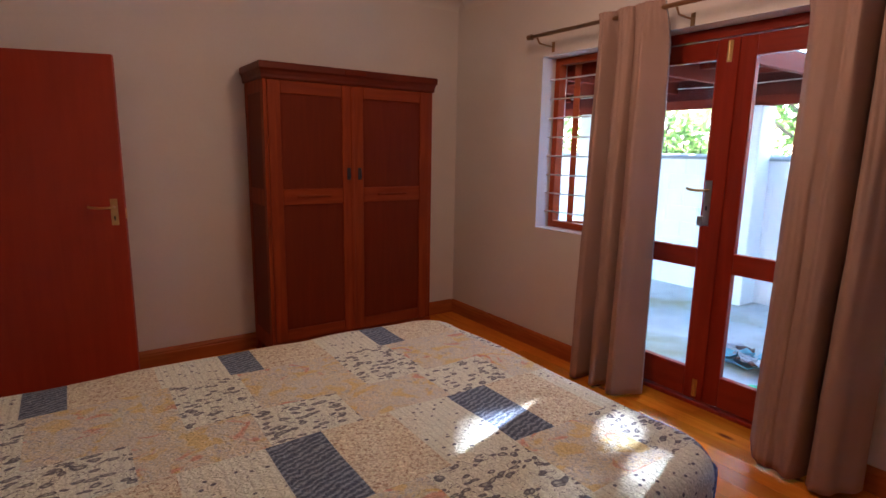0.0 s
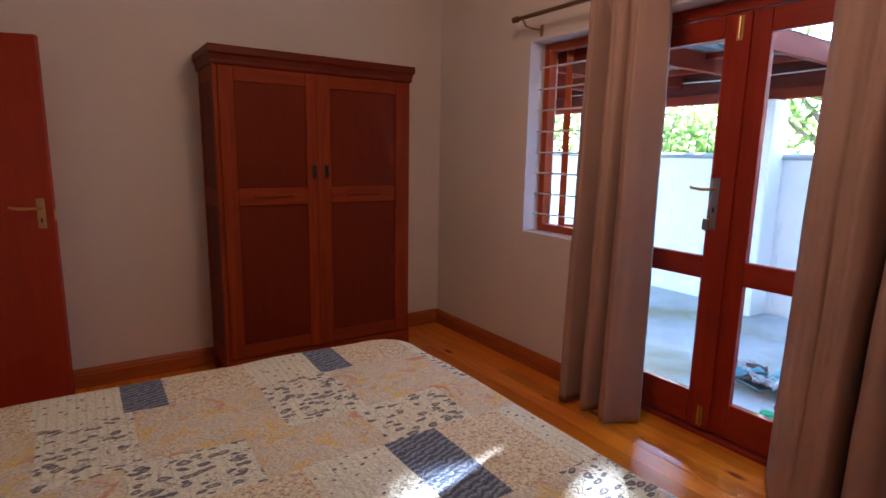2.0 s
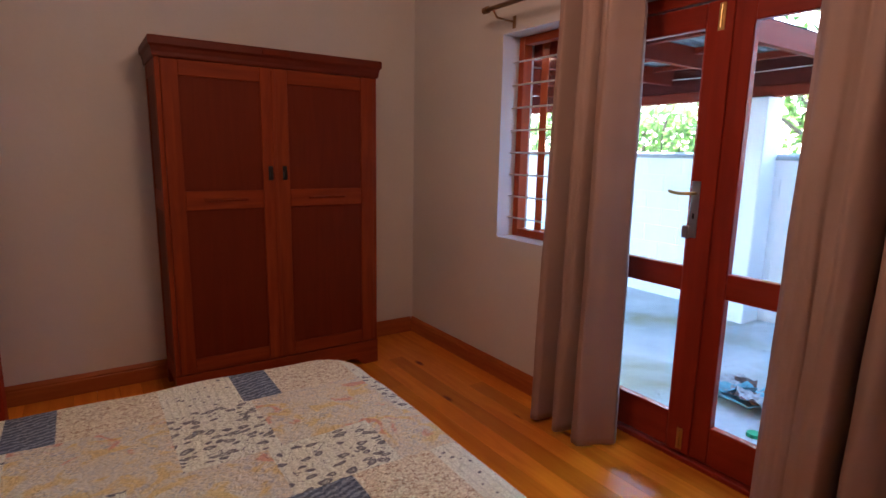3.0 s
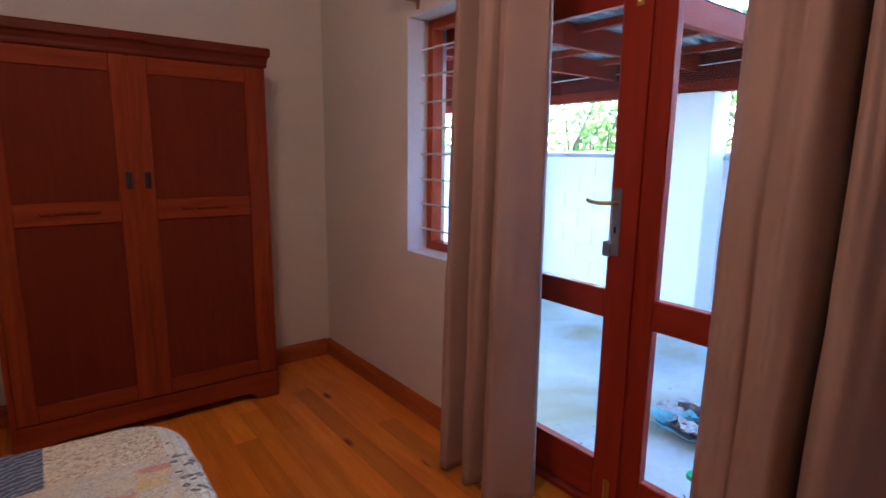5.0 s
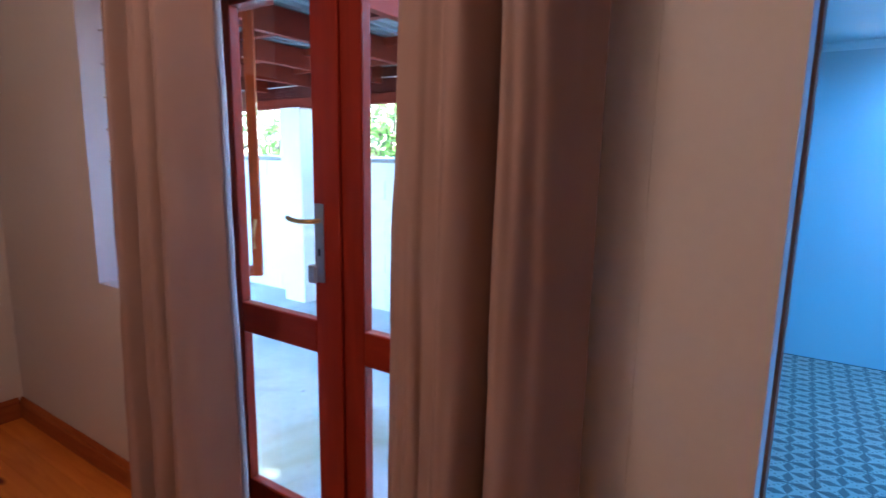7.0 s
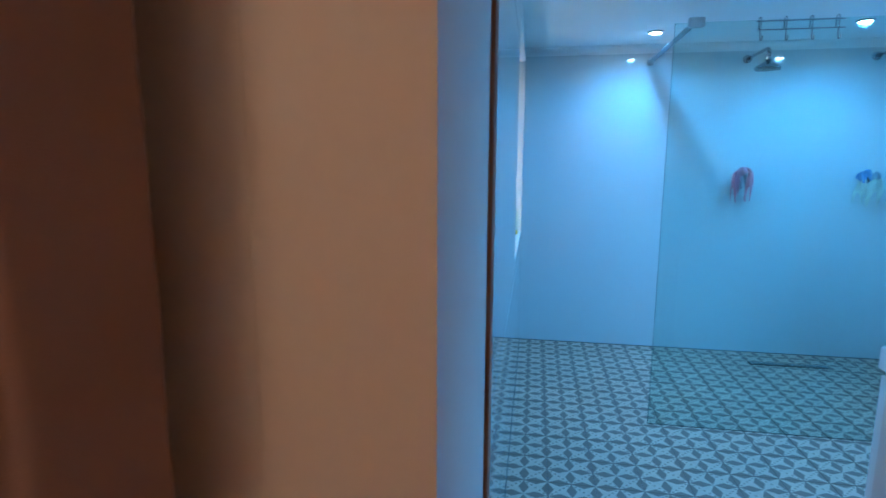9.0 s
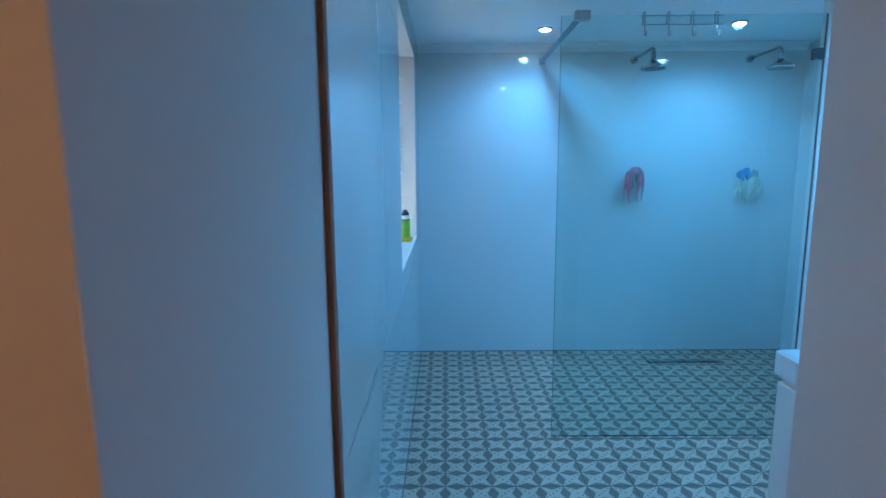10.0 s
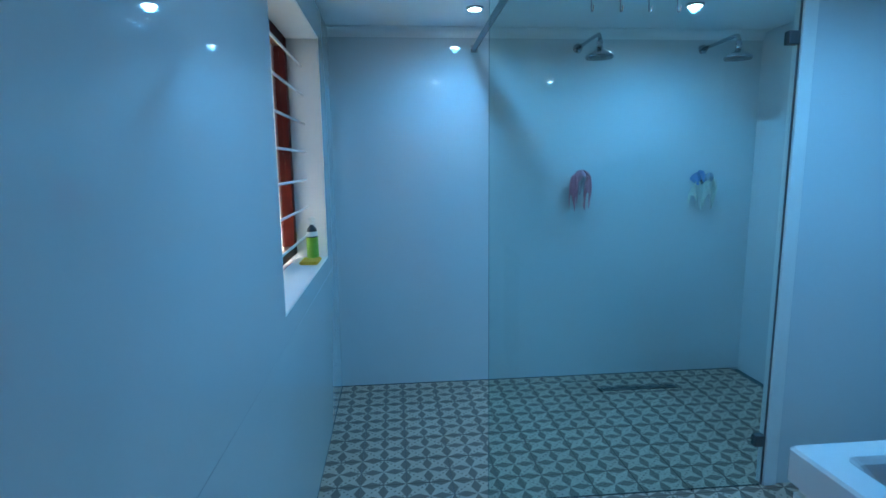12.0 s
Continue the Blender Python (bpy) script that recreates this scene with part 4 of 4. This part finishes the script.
def drain():
    d = thing("floor_drain", "long slotted steel shower drain in the floor", "drain")
    a, b, x0, x1 = -1.90, -1.355, 6.575, 6.635
    part("tray", box(x0, a, -0.007, x1, b, 0.0025), DARKMETAL, d)
    n = 44
    for half in (0, 1):
        bm = bmesh.new()
        for k in range(n // 2):
            y = a + 0.006 + (k + half * n / 2) * (b - a - 0.02) / n + half * 0.008
            bm_box(bm, x0 + 0.004, y, 0.0025, x1 - 0.004, y + 0.0055, 0.0045)
        part("grate", bm, STEEL, d)
    return d


drain()


def vanity():
    v = thing("vanity", "white bathroom vanity with a thick ceramic basin top", "vanity")
    x0, x1, y0, y1, z0, z1 = 3.66, 4.215, -1.36, -0.815, 0.865, 0.94
    part("cabinet", box(x0 + 0.012, y0 + 0.012, 0.0, x1 - 0.015, y1 - 0.02, z0 - 0.001, bevel=0.004), PAINT, v)
    for a, b in ((x0 + 0.02, (x0 + x1) / 2 - 0.003), ((x0 + x1) / 2 + 0.003, x1 - 0.022)):
        part("door", box(a, y1 - 0.0195, 0.09, b, y1 - 0.004, z0 - 0.02, bevel=0.002), PAINT, v)
    bm = bmesh.new()
    # slab with a rounded sunken bowl
    ix0, ix1, iy0, iy1 = x0 + 0.06, x1 - 0.06, y0 + 0.1, y1 - 0.07
    def ring(ax0, ay0, ax1, ay1, z, r, n=5):
        pts = []
        for cx, cy, a0 in ((ax1 - r, ay1 - r, 0), (ax0 + r, ay1 - r, 90), (ax0 + r, ay0 + r, 180), (ax1 - r, ay0 + r, 270)):
            for k in range(n):
                a = radians(a0 + 90 * k / (n - 1))
                pts.append(bm.verts.new((cx + r * math.cos(a), cy + r * math.sin(a), z)))
        return pts
    rs = [ring(x0, y0, x1, y1, z0, 0.012), ring(x0, y0, x1, y1, z1 - 0.006, 0.012), ring(x0 + 0.006, y0 + 0.006, x1 - 0.006, y1 - 0.006, z1, 0.012),
          ring(ix0, iy0, ix1, iy1, z1, 0.03), ring(ix0 + 0.012, iy0 + 0.012, ix1 - 0.012, iy1 - 0.012, z1 - 0.012, 0.03),
          ring(ix0 + 0.035, iy0 + 0.035, ix1 - 0.035, iy1 - 0.035, z1 - 0.07, 0.05)]
    for a, b in zip(rs, rs[1:]):
        for k in range(len(a)):
            bm.faces.new((a[k], a[(k + 1) % len(a)], b[(k + 1) % len(a)], b[k]))
    bm.faces.new(rs[-1]); bm.faces.new(list(reversed(rs[0])))
    part("basin_top", bm, WHITEGLOSS, v, "thick white ceramic basin top")
    return v


vanity()


def bottle():
    b = thing("shampoo_bottle", "green and white bottle with a black pump cap on the sill", "bottle")
    x, y, z = 6.27, 0.47, BWZ0 + 0.0085
    GREEN = mat("label_green", (0.28, 0.55, 0.05), 0.4, vary=0.15, scale=20)
    CLEAR = mat("bottle_white", (0.75, 0.78, 0.74), 0.3, vary=0.03)
    BLACK = mat("cap_black", (0.012, 0.012, 0.014), 0.35, vary=0.1)

    def lathe(prof, sx=1.0, sy=0.62):
        bm = bmesh.new()
        rings = [[bm.verts.new((x + r * sx * math.cos(k * math.tau / 20), y + r * sy * math.sin(k * math.tau / 20), z + h)) for k in range(20)] for r, h in prof]
        for p, q in zip(rings, rings[1:]):
            for k in range(20):
                bm.faces.new((p[k], p[(k + 1) % 20], q[(k + 1) % 20], q[k]))
        bm.faces.new(rings[-1]); bm.faces.new(list(reversed(rings[0])))
        return bm

    part("body", lathe([(0.046, 0.0), (0.05, 0.006), (0.05, 0.15), (0.042, 0.17), (0.03, 0.176)]), CLEAR, b, "", True)
    part("label", lathe([(0.0512, 0.012), (0.0516, 0.013), (0.0516, 0.13), (0.0512, 0.131)]), GREEN, b, "green label")
    part("shoulder", lathe([(0.0505, 0.131), (0.049, 0.15), (0.04, 0.178), (0.022, 0.192), (0.016, 0.2)]), BLACK, b, "black shoulder and cap", True)
    bm = lathe([(0.013, 0.2), (0.012, 0.222), (0.02, 0.225), (0.02, 0.24)], 1, 1)
    bm_box(bm, x - 0.05, y - 0.01, z + 0.224, x + 0.015, y + 0.01, z + 0.242, bevel=0.003)
    part("pump", bm, CLEAR, b)
    s = thing("sponge", "flat yellow cloth folded on the window sill", "cloth")
    part("pad", box(6.10, 0.42, z, 6.26, 0.52, z + 0.018, bevel=0.006, seg=2), mat("cloth_yellow", (0.65, 0.42, 0.04), 0.9, vary=0.2, scale=40, bump=0.3, bump_scale=200), s)
    return b


bottle()

LAMPGLOW = glow("downlight_glow", (0.6, 0.9, 1.0), 7.0)
# Fixtures for all four, the added near pair included.
for sx, sy, watts in SPOTS:
    d = thing("downlight", "round recessed ceiling downlight, switched on", "downlight", "bathroom downlights")
    bm = bmesh.new()
    bmesh.ops.create_cone(bm, cap_ends=True, segments=24, radius1=0.045, radius2=0.05, depth=0.01, matrix=Matrix.Translation((sx, sy, BCEIL - 0.0055)))
    part("ring", bm, CHROME, d, "", True)
    part("bulb", tube((sx, sy, BCEIL - 0.0135), (sx, sy, BCEIL - 0.0108), 0.035, seg=20), LAMPGLOW, d, "glowing lamp face")

# ---------- yard ----------
structure("ground", box(-40, -40, -0.6, 60, 60, GROUND - 0.12), mat("soil", (0.2, 0.17, 0.12), 0.9, vary=0.3))
structure("yard_slab", box(XO, 0.66, -0.45, 6.0, 14, GROUND), CONCRETE, "stained grey concrete yard slab")


def yard_wall():
    w = thing("yard_wall", "white painted block yard wall with rounded coping", "wall")
    w["kind"] = "structure"
    x0, x1, top = 6.0, 6.17, 1.47
    part("core", box(x0 + 0.006, 0.68, -0.4, x1, 14, top), EXT, w)
    bm = bmesh.new()
    n = 10
    rings = []
    for y in (0.68, 14.0):
        rings.append([bm.verts.new((6.085 + 0.12 * math.cos(math.pi * k / n), y, top + 0.012 + 0.05 * math.sin(math.pi * k / n))) for k in range(n + 1)] + [bm.verts.new((6.085 - 0.12, y, top)), bm.verts.new((6.085 + 0.12, y, top))])
    a, b = rings
    order = list(range(n + 1)) + [n + 1, n + 2]
    for i in range(len(order)):
        p, q = order[i], order[(i + 1) % len(order)]
        bm.faces.new((a[p], a[q], b[q], b[p]))
    part("coping", bm, COPING, w, "rounded weathered grey coping")
    blk = mesh_of("block", box(-0.006, -0.194, -0.094, 0.008, 0.194, 0.094, bevel=0.004), EXT)
    for r in range(8):
        for c in range(24):
            y = 0.9 + c * 0.396 + (0.198 if r % 2 else 0)
            if y > 9.5:
                continue
            o = new("block", blk)
            o.parent = w
            o.location = (x0 + 0.005, y, GROUND + 0.03 + 0.095 + r * 0.186)
    return w


for k, (a, b) in enumerate(((2.74, 3.08), (4.76, 5.08))):
    structure("pillar_%d" % (k + 1), box(5.72, a, -0.4, 5.999, b, 2.02, bevel=0.01), EXT, "white plastered square pillar under the beam")


def pergola():
    p = thing("pergola_roof", "lean-to roof of red-brown rafters and corrugated sheets", "roof")
    p["kind"] = "structure"
    YA, YB_ = 2.125, 8.2
    zr, top = 2.195, 2.345            # underside and top of the rafters
    part("front_beam", box(5.80, YA - 0.9, 2.115, 5.90, YB_, top - 0.003, bevel=0.005), BEAM, p, "dark red-brown front beam")
    part("beam_board", box(5.785, YA - 0.9, 2.021, 5.905, YB_, 2.1145, bevel=0.004), RAFTER, p, "reddish board under the beam")
    part("wall_plate", box(XO + 0.002, YA, zr - 0.11, XO + 0.05, YB_, zr - 0.004, bevel=0.004), RAFTER, p)
    rafter = mesh_of("rafter", box(XO + 0.004, -0.025, zr, 5.798, 0.025, top, bevel=0.004), RAFTER)
    for k in range(8):
        ob = new("rafter", rafter)
        ob.parent = p
        ob.location = (0, YA + 0.03 + k * 0.80, 0)
    for x in (3.62, 4.23, 4.85, 5.45):
        part("purlin", box(x, YA + 0.004, 2.292, x + 0.055, YB_, top - 0.003, bevel=0.003), RAFTER, p)
    part("conduit", sweep([(5.79, YA, 2.255), (5.782, 3.1, 2.235), (5.782, 4.0, 2.255), (5.782, 5.2, 2.235), (5.79, YB_, 2.255)], 0.005, 6), EXT, p, "thin pale cable along the beam")
    # ribbed sheets, the ribs running away from the house
    bm = bmesh.new()
    rows = []
    pitch = 0.125
    shape = ((0.0, 0.0), (0.40, 0.0), (0.52, 0.030), (0.86, 0.030), (0.98, 0.0))
    for i in range(int((YB_ - YA) / pitch)):
        for u, h in shape:
            y = YA + (i + u) * pitch
            rows.append([bm.verts.new((XO + 0.006, y, top + 0.005 + h)), bm.verts.new((6.05, y, top + 0.003 + h))])
    for a, b in zip(rows, rows[1:]):
        bm.faces.new((a[0], b[0], b[1], a[1]))
    sh = part("roof_sheet", bm, GALV, p, "ribbed metal roof sheets")
    sd = sh.modifiers.new("thickness", "SOLIDIFY")
    sd.thickness, sd.offset = 0.002, 1.0
    return p


pergola()


def newspapers():
    rnd = random.Random(5)
    PAPER = mat("newsprint", (0.42, 0.43, 0.43), 0.85, vary=0.45, scale=30)
    DARKP = mat("paper_dark", (0.08, 0.06, 0.055), 0.7, vary=0.4, scale=14)
    BLUEP = mat("paper_blue", (0.20, 0.48, 0.56), 0.8, vary=0.4, scale=12)
    pile = thing("newspaper_pile", "loose pile of crumpled newspapers and printed paper", "newspapers")
    for k in range(9):
        bm = bmesh.new()
        n, m = 9, 7
        w, h = rnd.uniform(0.2, 0.34), rnd.uniform(0.13, 0.22)
        fold = rnd.uniform(0.2, 0.5)
        grid = [[bm.verts.new((w * (i / n - 0.5), h * (j / m - 0.5), 0.05 * noise.noise(Vector((i * 0.45 + k * 3, j * 0.5, k))) + 0.025 + fold * 0.12 * abs(i / n - 0.5))) for j in range(m + 1)] for i in range(n + 1)]
        for a, b in zip(grid, grid[1:]):
            for j in range(m):
                bm.faces.new((a[j], a[j + 1], b[j + 1], b[j]))
        ob = part("sheet", bm, (PAPER, DARKP, BLUEP)[(k * 2) % 3 if k < 7 else (0, 2)[k % 2]], pile)
        ob.location = (4.12 + rnd.uniform(-0.12, 0.14), 1.90 + rnd.uniform(-0.22, 0.14), GROUND + 0.002 + k * 0.008)
        ob.rotation_euler = (rnd.uniform(-0.12, 0.12), rnd.uniform(-0.12, 0.12), rnd.uniform(0, 3))
        sd = ob.modifiers.new("thickness", "SOLIDIFY")
        sd.thickness = 0.002
    lid = thing("plastic_lid", "small red plastic lid lying on the concrete", "lid")
    part("disc", tube((3.86, 1.60, GROUND), (3.86, 1.60, GROUND + 0.02), 0.05, 0.045, seg=20), mat("plastic_red", (0.6, 0.03, 0.05), 0.35, vary=0.1), lid)
    lid = thing("plastic_lid", "small green plastic lid lying on the concrete", "lid")
    part("disc", tube((3.70, 1.62, GROUND), (3.70, 1.62, GROUND + 0.02), 0.04, 0.036, seg=20), mat("plastic_green", (0.03, 0.45, 0.16), 0.35, vary=0.1), lid)


newspapers()


def tree(x, y, hgt, seed):
    rnd = random.Random(seed)
    t = thing("tree", "leafy green tree behind the yard wall", "tree", "trees behind the wall")
    bm = bmesh.new()
    bm_tube(bm, (x, y, -0.5), (x + 0.1, y, hgt * 0.5), 0.12, 0.07, seg=8)
    tips = []
    for k in range(7):
        a = rnd.uniform(0, math.tau)
        base = Vector((x + 0.06, y, hgt * rnd.uniform(0.25, 0.5)))
        tip = base + Vector((math.cos(a) * rnd.uniform(0.5, 1.1), math.sin(a) * rnd.uniform(0.5, 1.1), rnd.uniform(0.3, hgt * 0.4)))
        bm_tube(bm, base, tip, 0.04, 0.015, seg=6)
        tips.append(tip)
    part("trunk", bm, BARK, t)
    verts, faces = [], []
    for k in range(1000):
        tip = rnd.choice(tips)
        c = tip + Vector((rnd.gauss(0, 0.42), rnd.gauss(0, 0.42), rnd.gauss(0, 0.36)))
        s = rnd.uniform(0.035, 0.075)
        q = Euler((rnd.uniform(-1, 1), rnd.uniform(-1, 1), rnd.uniform(0, 6.3))).to_matrix()
        i = len(verts)
        verts += [c + q @ Vector(v) for v in ((-s * 1.6, 0, 0), (0, -s * 0.6, 0.01), (s * 1.6, 0, 0), (0, s * 0.6, 0.01))]
        faces.append((i, i + 1, i + 2, i + 3))
    me = bpy.data.meshes.new("crown")
    me.from_pydata([tuple(v) for v in verts], [], faces)
    me.materials.append(LEAF)
    o = new("crown", me)
    o.parent = t


def sun_dapple_tree():
    """An unseen tall open crown, added to dapple the sun through its thin spots."""
    rnd = random.Random(41)
    t = thing("tree", "unseen tall tree with a high thin crown, added to dapple the sun", "tree", "trees behind the wall")
    c0 = Vector((9.6, 3.40, 5.75))
    bm = bmesh.new()
    bm_tube(bm, (9.9, 3.6, -0.5), (9.7, 3.5, 3.9), 0.14, 0.08, seg=10)
    for dy, dz in ((-1.0, -0.6), (-0.45, -0.8), (0.6, -0.7), (1.0, 0.0), (0.7, 0.7), (-0.1, 0.95), (-0.8, 0.6), (-1.0, 0.0)):
        tip = c0 + Vector((rnd.uniform(-0.3, 0.3), dy, dz))
        bm_tube(bm, (9.7, 3.5, 3.85), tip, 0.035, 0.01, seg=6)
    part("trunk", bm, BARK, t)
    # Gaps set where the sun spots should land on the quilt.
    thin = ((0.209, 0.159, 0.065, 0.008, 0.95), (0.222, 0.034, 0.05, 0.0, 0.95), (-0.047, -0.094, 0.085, 0.0, 0.95), (-0.045, 0.193, 0.045, 0.01, 0.7), (-0.02, 0.08, 0.30, 0.21, 0.58))
    verts, faces = [], []
    for k in range(9400):
        r, a = math.sqrt(rnd.random()), rnd.uniform(0, math.tau)
        wob = 1 + 0.18 * math.sin(3 * a + 1) + 0.1 * math.sin(7 * a)
        dx, dy, dz = rnd.gauss(0, 0.25), 1.35 * r * wob * math.cos(a), 1.15 * r * wob * math.sin(a)
        if k >= 5000:
            # low side limbs, added to stop stray sun on floor and bathroom window
            cy, cz = ((-1.7, -1.5), (-0.1, -0.7), (0.3, -1.1), (-0.42, -1.33), (-0.39, -1.58), (0.32, -1.52))[k % 6]
            dy, dz = cy + rnd.gauss(0, 0.34), cz + rnd.gauss(0, 0.3)
        # along the light every leaf falls on one plane
        py, pz = dy - 0.28 * dx, dz - 0.61 * dx
        if any(((py - hy) / (ry + 0.05)) ** 2 + ((pz - hz) / (rz + 0.05)) ** 2 < 1 and rnd.random() < w for hy, hz, ry, rz, w in thin):
            continue
        c = c0 + Vector((dx, dy, dz))
        s = rnd.uniform(0.04, 0.085)
        q = Euler((rnd.uniform(-1.5, 1.5), rnd.uniform(-1.5, 1.5), rnd.uniform(0, 6.3))).to_matrix()
        i = len(verts)
        verts += [c + q @ Vector(v) for v in ((-s * 1.4, 0, 0), (0, -s * 0.8, 0.01), (s * 1.4, 0, 0), (0, s * 0.8, 0.01))]
        faces.append((i, i + 1, i + 2, i + 3))
    me = bpy.data.meshes.new("crown")
    me.from_pydata([tuple(v) for v in verts], [], faces)
    me.materials.append(LEAF)
    o = new("crown", me)
    o.parent = t


BARK = mat("bark", (0.16, 0.12, 0.09), 0.9, vary=0.3, scale=10, bump=0.4)
LEAF = mat("leaves", (0.12, 0.18, 0.055), 0.5, vary=0.5, scale=3)
_n, _l = LEAF.node_tree.nodes, LEAF.node_tree.links
_tr, _mx = _n.new("ShaderNodeBsdfTranslucent"), _n.new("ShaderNodeMixShader")
_tr.inputs[0].default_value = (0.22, 0.36, 0.07, 1)
_mx.inputs[0].default_value = 0.5
_l.new(_n["Principled BSDF"].outputs[0], _mx.inputs[1])
_l.new(_tr.outputs[0], _mx.inputs[2])
_l.new(_mx.outputs[0], _n["Material Output"].inputs[0])
for k, (x, y, h) in enumerate(((8.2, 3.0, 3.2), (8.6, 4.6, 3.0), (8.4, 6.4, 3.3), (8.3, 8.4, 3.2), (9.0, 10.6, 3.4), (7.9, 5.5, 2.6), (9.5, 3.8, 3.6))):
    tree(x, y, h, k)
sun_dapple_tree()

rnd = random.Random(77)
verts, faces = [], []
for k in range(300):
    c = Vector((rnd.uniform(3.5, 5.9), rnd.uniform(1.0, 7.5), GROUND + 0.003))
    sz = rnd.uniform(0.003, 0.011)
    a = rnd.uniform(0, 6.3)
    i = len(verts)
    for dx, dy, dz in ((-1.6, 0, 0), (0, -0.6, 0.3), (1.6, 0, 0), (0, 0.6, 0.3)):
        verts.append((c.x + sz * (dx * math.cos(a) - dy * math.sin(a)), c.y + sz * (dx * math.sin(a) + dy * math.cos(a)), c.z + sz * dz))
    faces.append((i, i + 1, i + 2, i + 3))
me = bpy.data.meshes.new("leaf_litter")
me.from_pydata(verts, [], faces)
me.materials.append(mat("dry_leaf", (0.07, 0.045, 0.025), 0.8, vary=0.4))
tagged(new("leaf_litter", me), "scattered dry leaf bits on the concrete", "leaf litter", "", "stuff")


def spikes():
    # Thin dark rods on the coping, standing in for plant trunks behind the wall.
    s = thing("trunk_rods", "row of thin dark rods on the yard wall, standing in for plant trunks", "spikes")
    for k in range(30):
        y = 2.9 + k * 0.22
        part("trunk_rod", tube((6.085, y, 1.50), (6.085, y, 1.76), 0.008, 0.002, seg=6), DARKMETAL, s)


spikes()
yard_wall()

# ---------- floor pieces ----------
rnd = random.Random(2)
floor = tagged(new("floor"), "varnished pine plank floor with knots", "", "", "structure")
PW = 0.118
x = XW
while x < XE - 0.01:
    w = min(PW, XE - x)
    y = YS
    while y < YN - 0.01:
        ln = min(rnd.uniform(1.6, 3.4), YN - y)
        if YN - y - ln < 0.4:
            ln = YN - y
        o = part("plank", box(x + 0.0003, y + 0.0003, -0.021, x + w - 0.0003, y + ln - 0.0003, 0.0, bevel=0.0008), PINE, floor)
        y += ln
    x += w


for a, b in ((DY0 + 0.003, 1.62), (1.6206, DY1 - 0.003)):
    part("plank", box(XE + 0.0006, a, -0.021, 3.053, b, 0.0, bevel=0.0008), PINE, floor)


def tile_material():
    """Cement-look tile: pale star of kites on blue-grey."""
    m = bpy.data.materials.new("star_tile")
    m.use_nodes = True
    t = m.node_tree
    n, l = t.nodes, t.links
    b = n["Principled BSDF"]
    b.inputs["Roughness"].default_value = 0.38
    co, sep = n.new("ShaderNodeTexCoord"), n.new("ShaderNodeSeparateXYZ")
    l.new(co.outputs["Object"], sep.inputs[0])

    def op(kind, a, c=None, d=None):
        x = n.new("ShaderNodeMath")
        x.operation = kind
        for k, v in enumerate((a, c, d)):
            if v is None:
                continue
            if isinstance(v, (int, float)):
                x.inputs[k].default_value = v
            else:
                l.new(v, x.inputs[k])
        return x.outputs[0]

    u = op("ABSOLUTE", op("DIVIDE", sep.outputs[0], 0.222))
    v = op("ABSOLUTE", op("DIVIDE", sep.outputs[1], 0.222))
    hi, lo = op("MAXIMUM", u, v), op("MINIMUM", u, v)
    # dark spindle along the axes, widest half way to the edge
    wid = op("MULTIPLY", op("SUBTRACT", 1.0, op("DIVIDE", op("ABSOLUTE", op("SUBTRACT", hi, 0.25)), 0.24)), 0.115)
    spindle = op("LESS_THAN", lo, wid)
    # fatter spindles along the edges, from each corner to the middle of the side
    near = op("SUBTRACT", 0.5, hi)
    star = op("LESS_THAN", near, op("MULTIPLY", op("SUBTRACT", 1.0, op("DIVIDE", op("ABSOLUTE", op("SUBTRACT", lo, 0.25)), 0.245)), 0.125))
    # dotted ring between the middles of the sides
    ring = op("ABSOLUTE", op("SUBTRACT", op("ADD", hi, lo), 0.5))
    notch = op("LESS_THAN", op("ADD", ring, op("PINGPONG", op("SUBTRACT", hi, lo), 0.083)), 0.040)
    dark = op("MAXIMUM", op("MAXIMUM", spindle, notch), star)
    mx = n.new("ShaderNodeMix")
    mx.data_type = "RGBA"
    l.new(dark, mx.inputs[0])
    nz = n.new("ShaderNodeTexNoise")
    nz.inputs["Scale"].default_value = 40
    l.new(co.outputs["Object"], nz.inputs[0])
    mx.inputs[6].default_value, mx.inputs[7].default_value = (0.57, 0.415, 0.315, 1), (0.20, 0.132, 0.10, 1)
    hv = n.new("ShaderNodeHueSaturation")
    info = n.new("ShaderNodeObjectInfo")
    l.new(op("ADD", op("MULTIPLY_ADD", info.outputs["Random"], 0.12, 0.78), op("MULTIPLY", nz.outputs[0], 0.3)), hv.inputs["Value"])
    l.new(mx.outputs[2], hv.inputs["Color"])
    l.new(hv.outputs[0], b.inputs["Base Color"])
    return m


TILE = tile_material()
bath_floor = tagged(new("bath_floor"), "patterned blue-grey and cream star tile floor", "", "", "structure")
TP = 0.2235
bmt = box(-TP / 2 + 0.0008, -TP / 2 + 0.0008, -0.008, TP / 2 - 0.0008, TP / 2 - 0.0008, 0.0, bevel=0.0008)
tile_me = mesh_of("tile", bmt, TILE)
cx0, cy0 = 5.757, -0.130
for i in range(-13, 6):
    for j in range(-11, 4):
        x, y = cx0 + i * TP, cy0 + j * TP
        if x - TP / 2 < XE - 0.09 or x > BX1 + 0.05 or y < BY0 - 0.05 or y > BY1 + 0.06:
            continue
        if x < JX and not (JY0 - 0.1 < y < JY1):
            continue
        o = new("tile", tile_me)
        o.parent = bath_floor
        o.location = (x, y, 0.0)
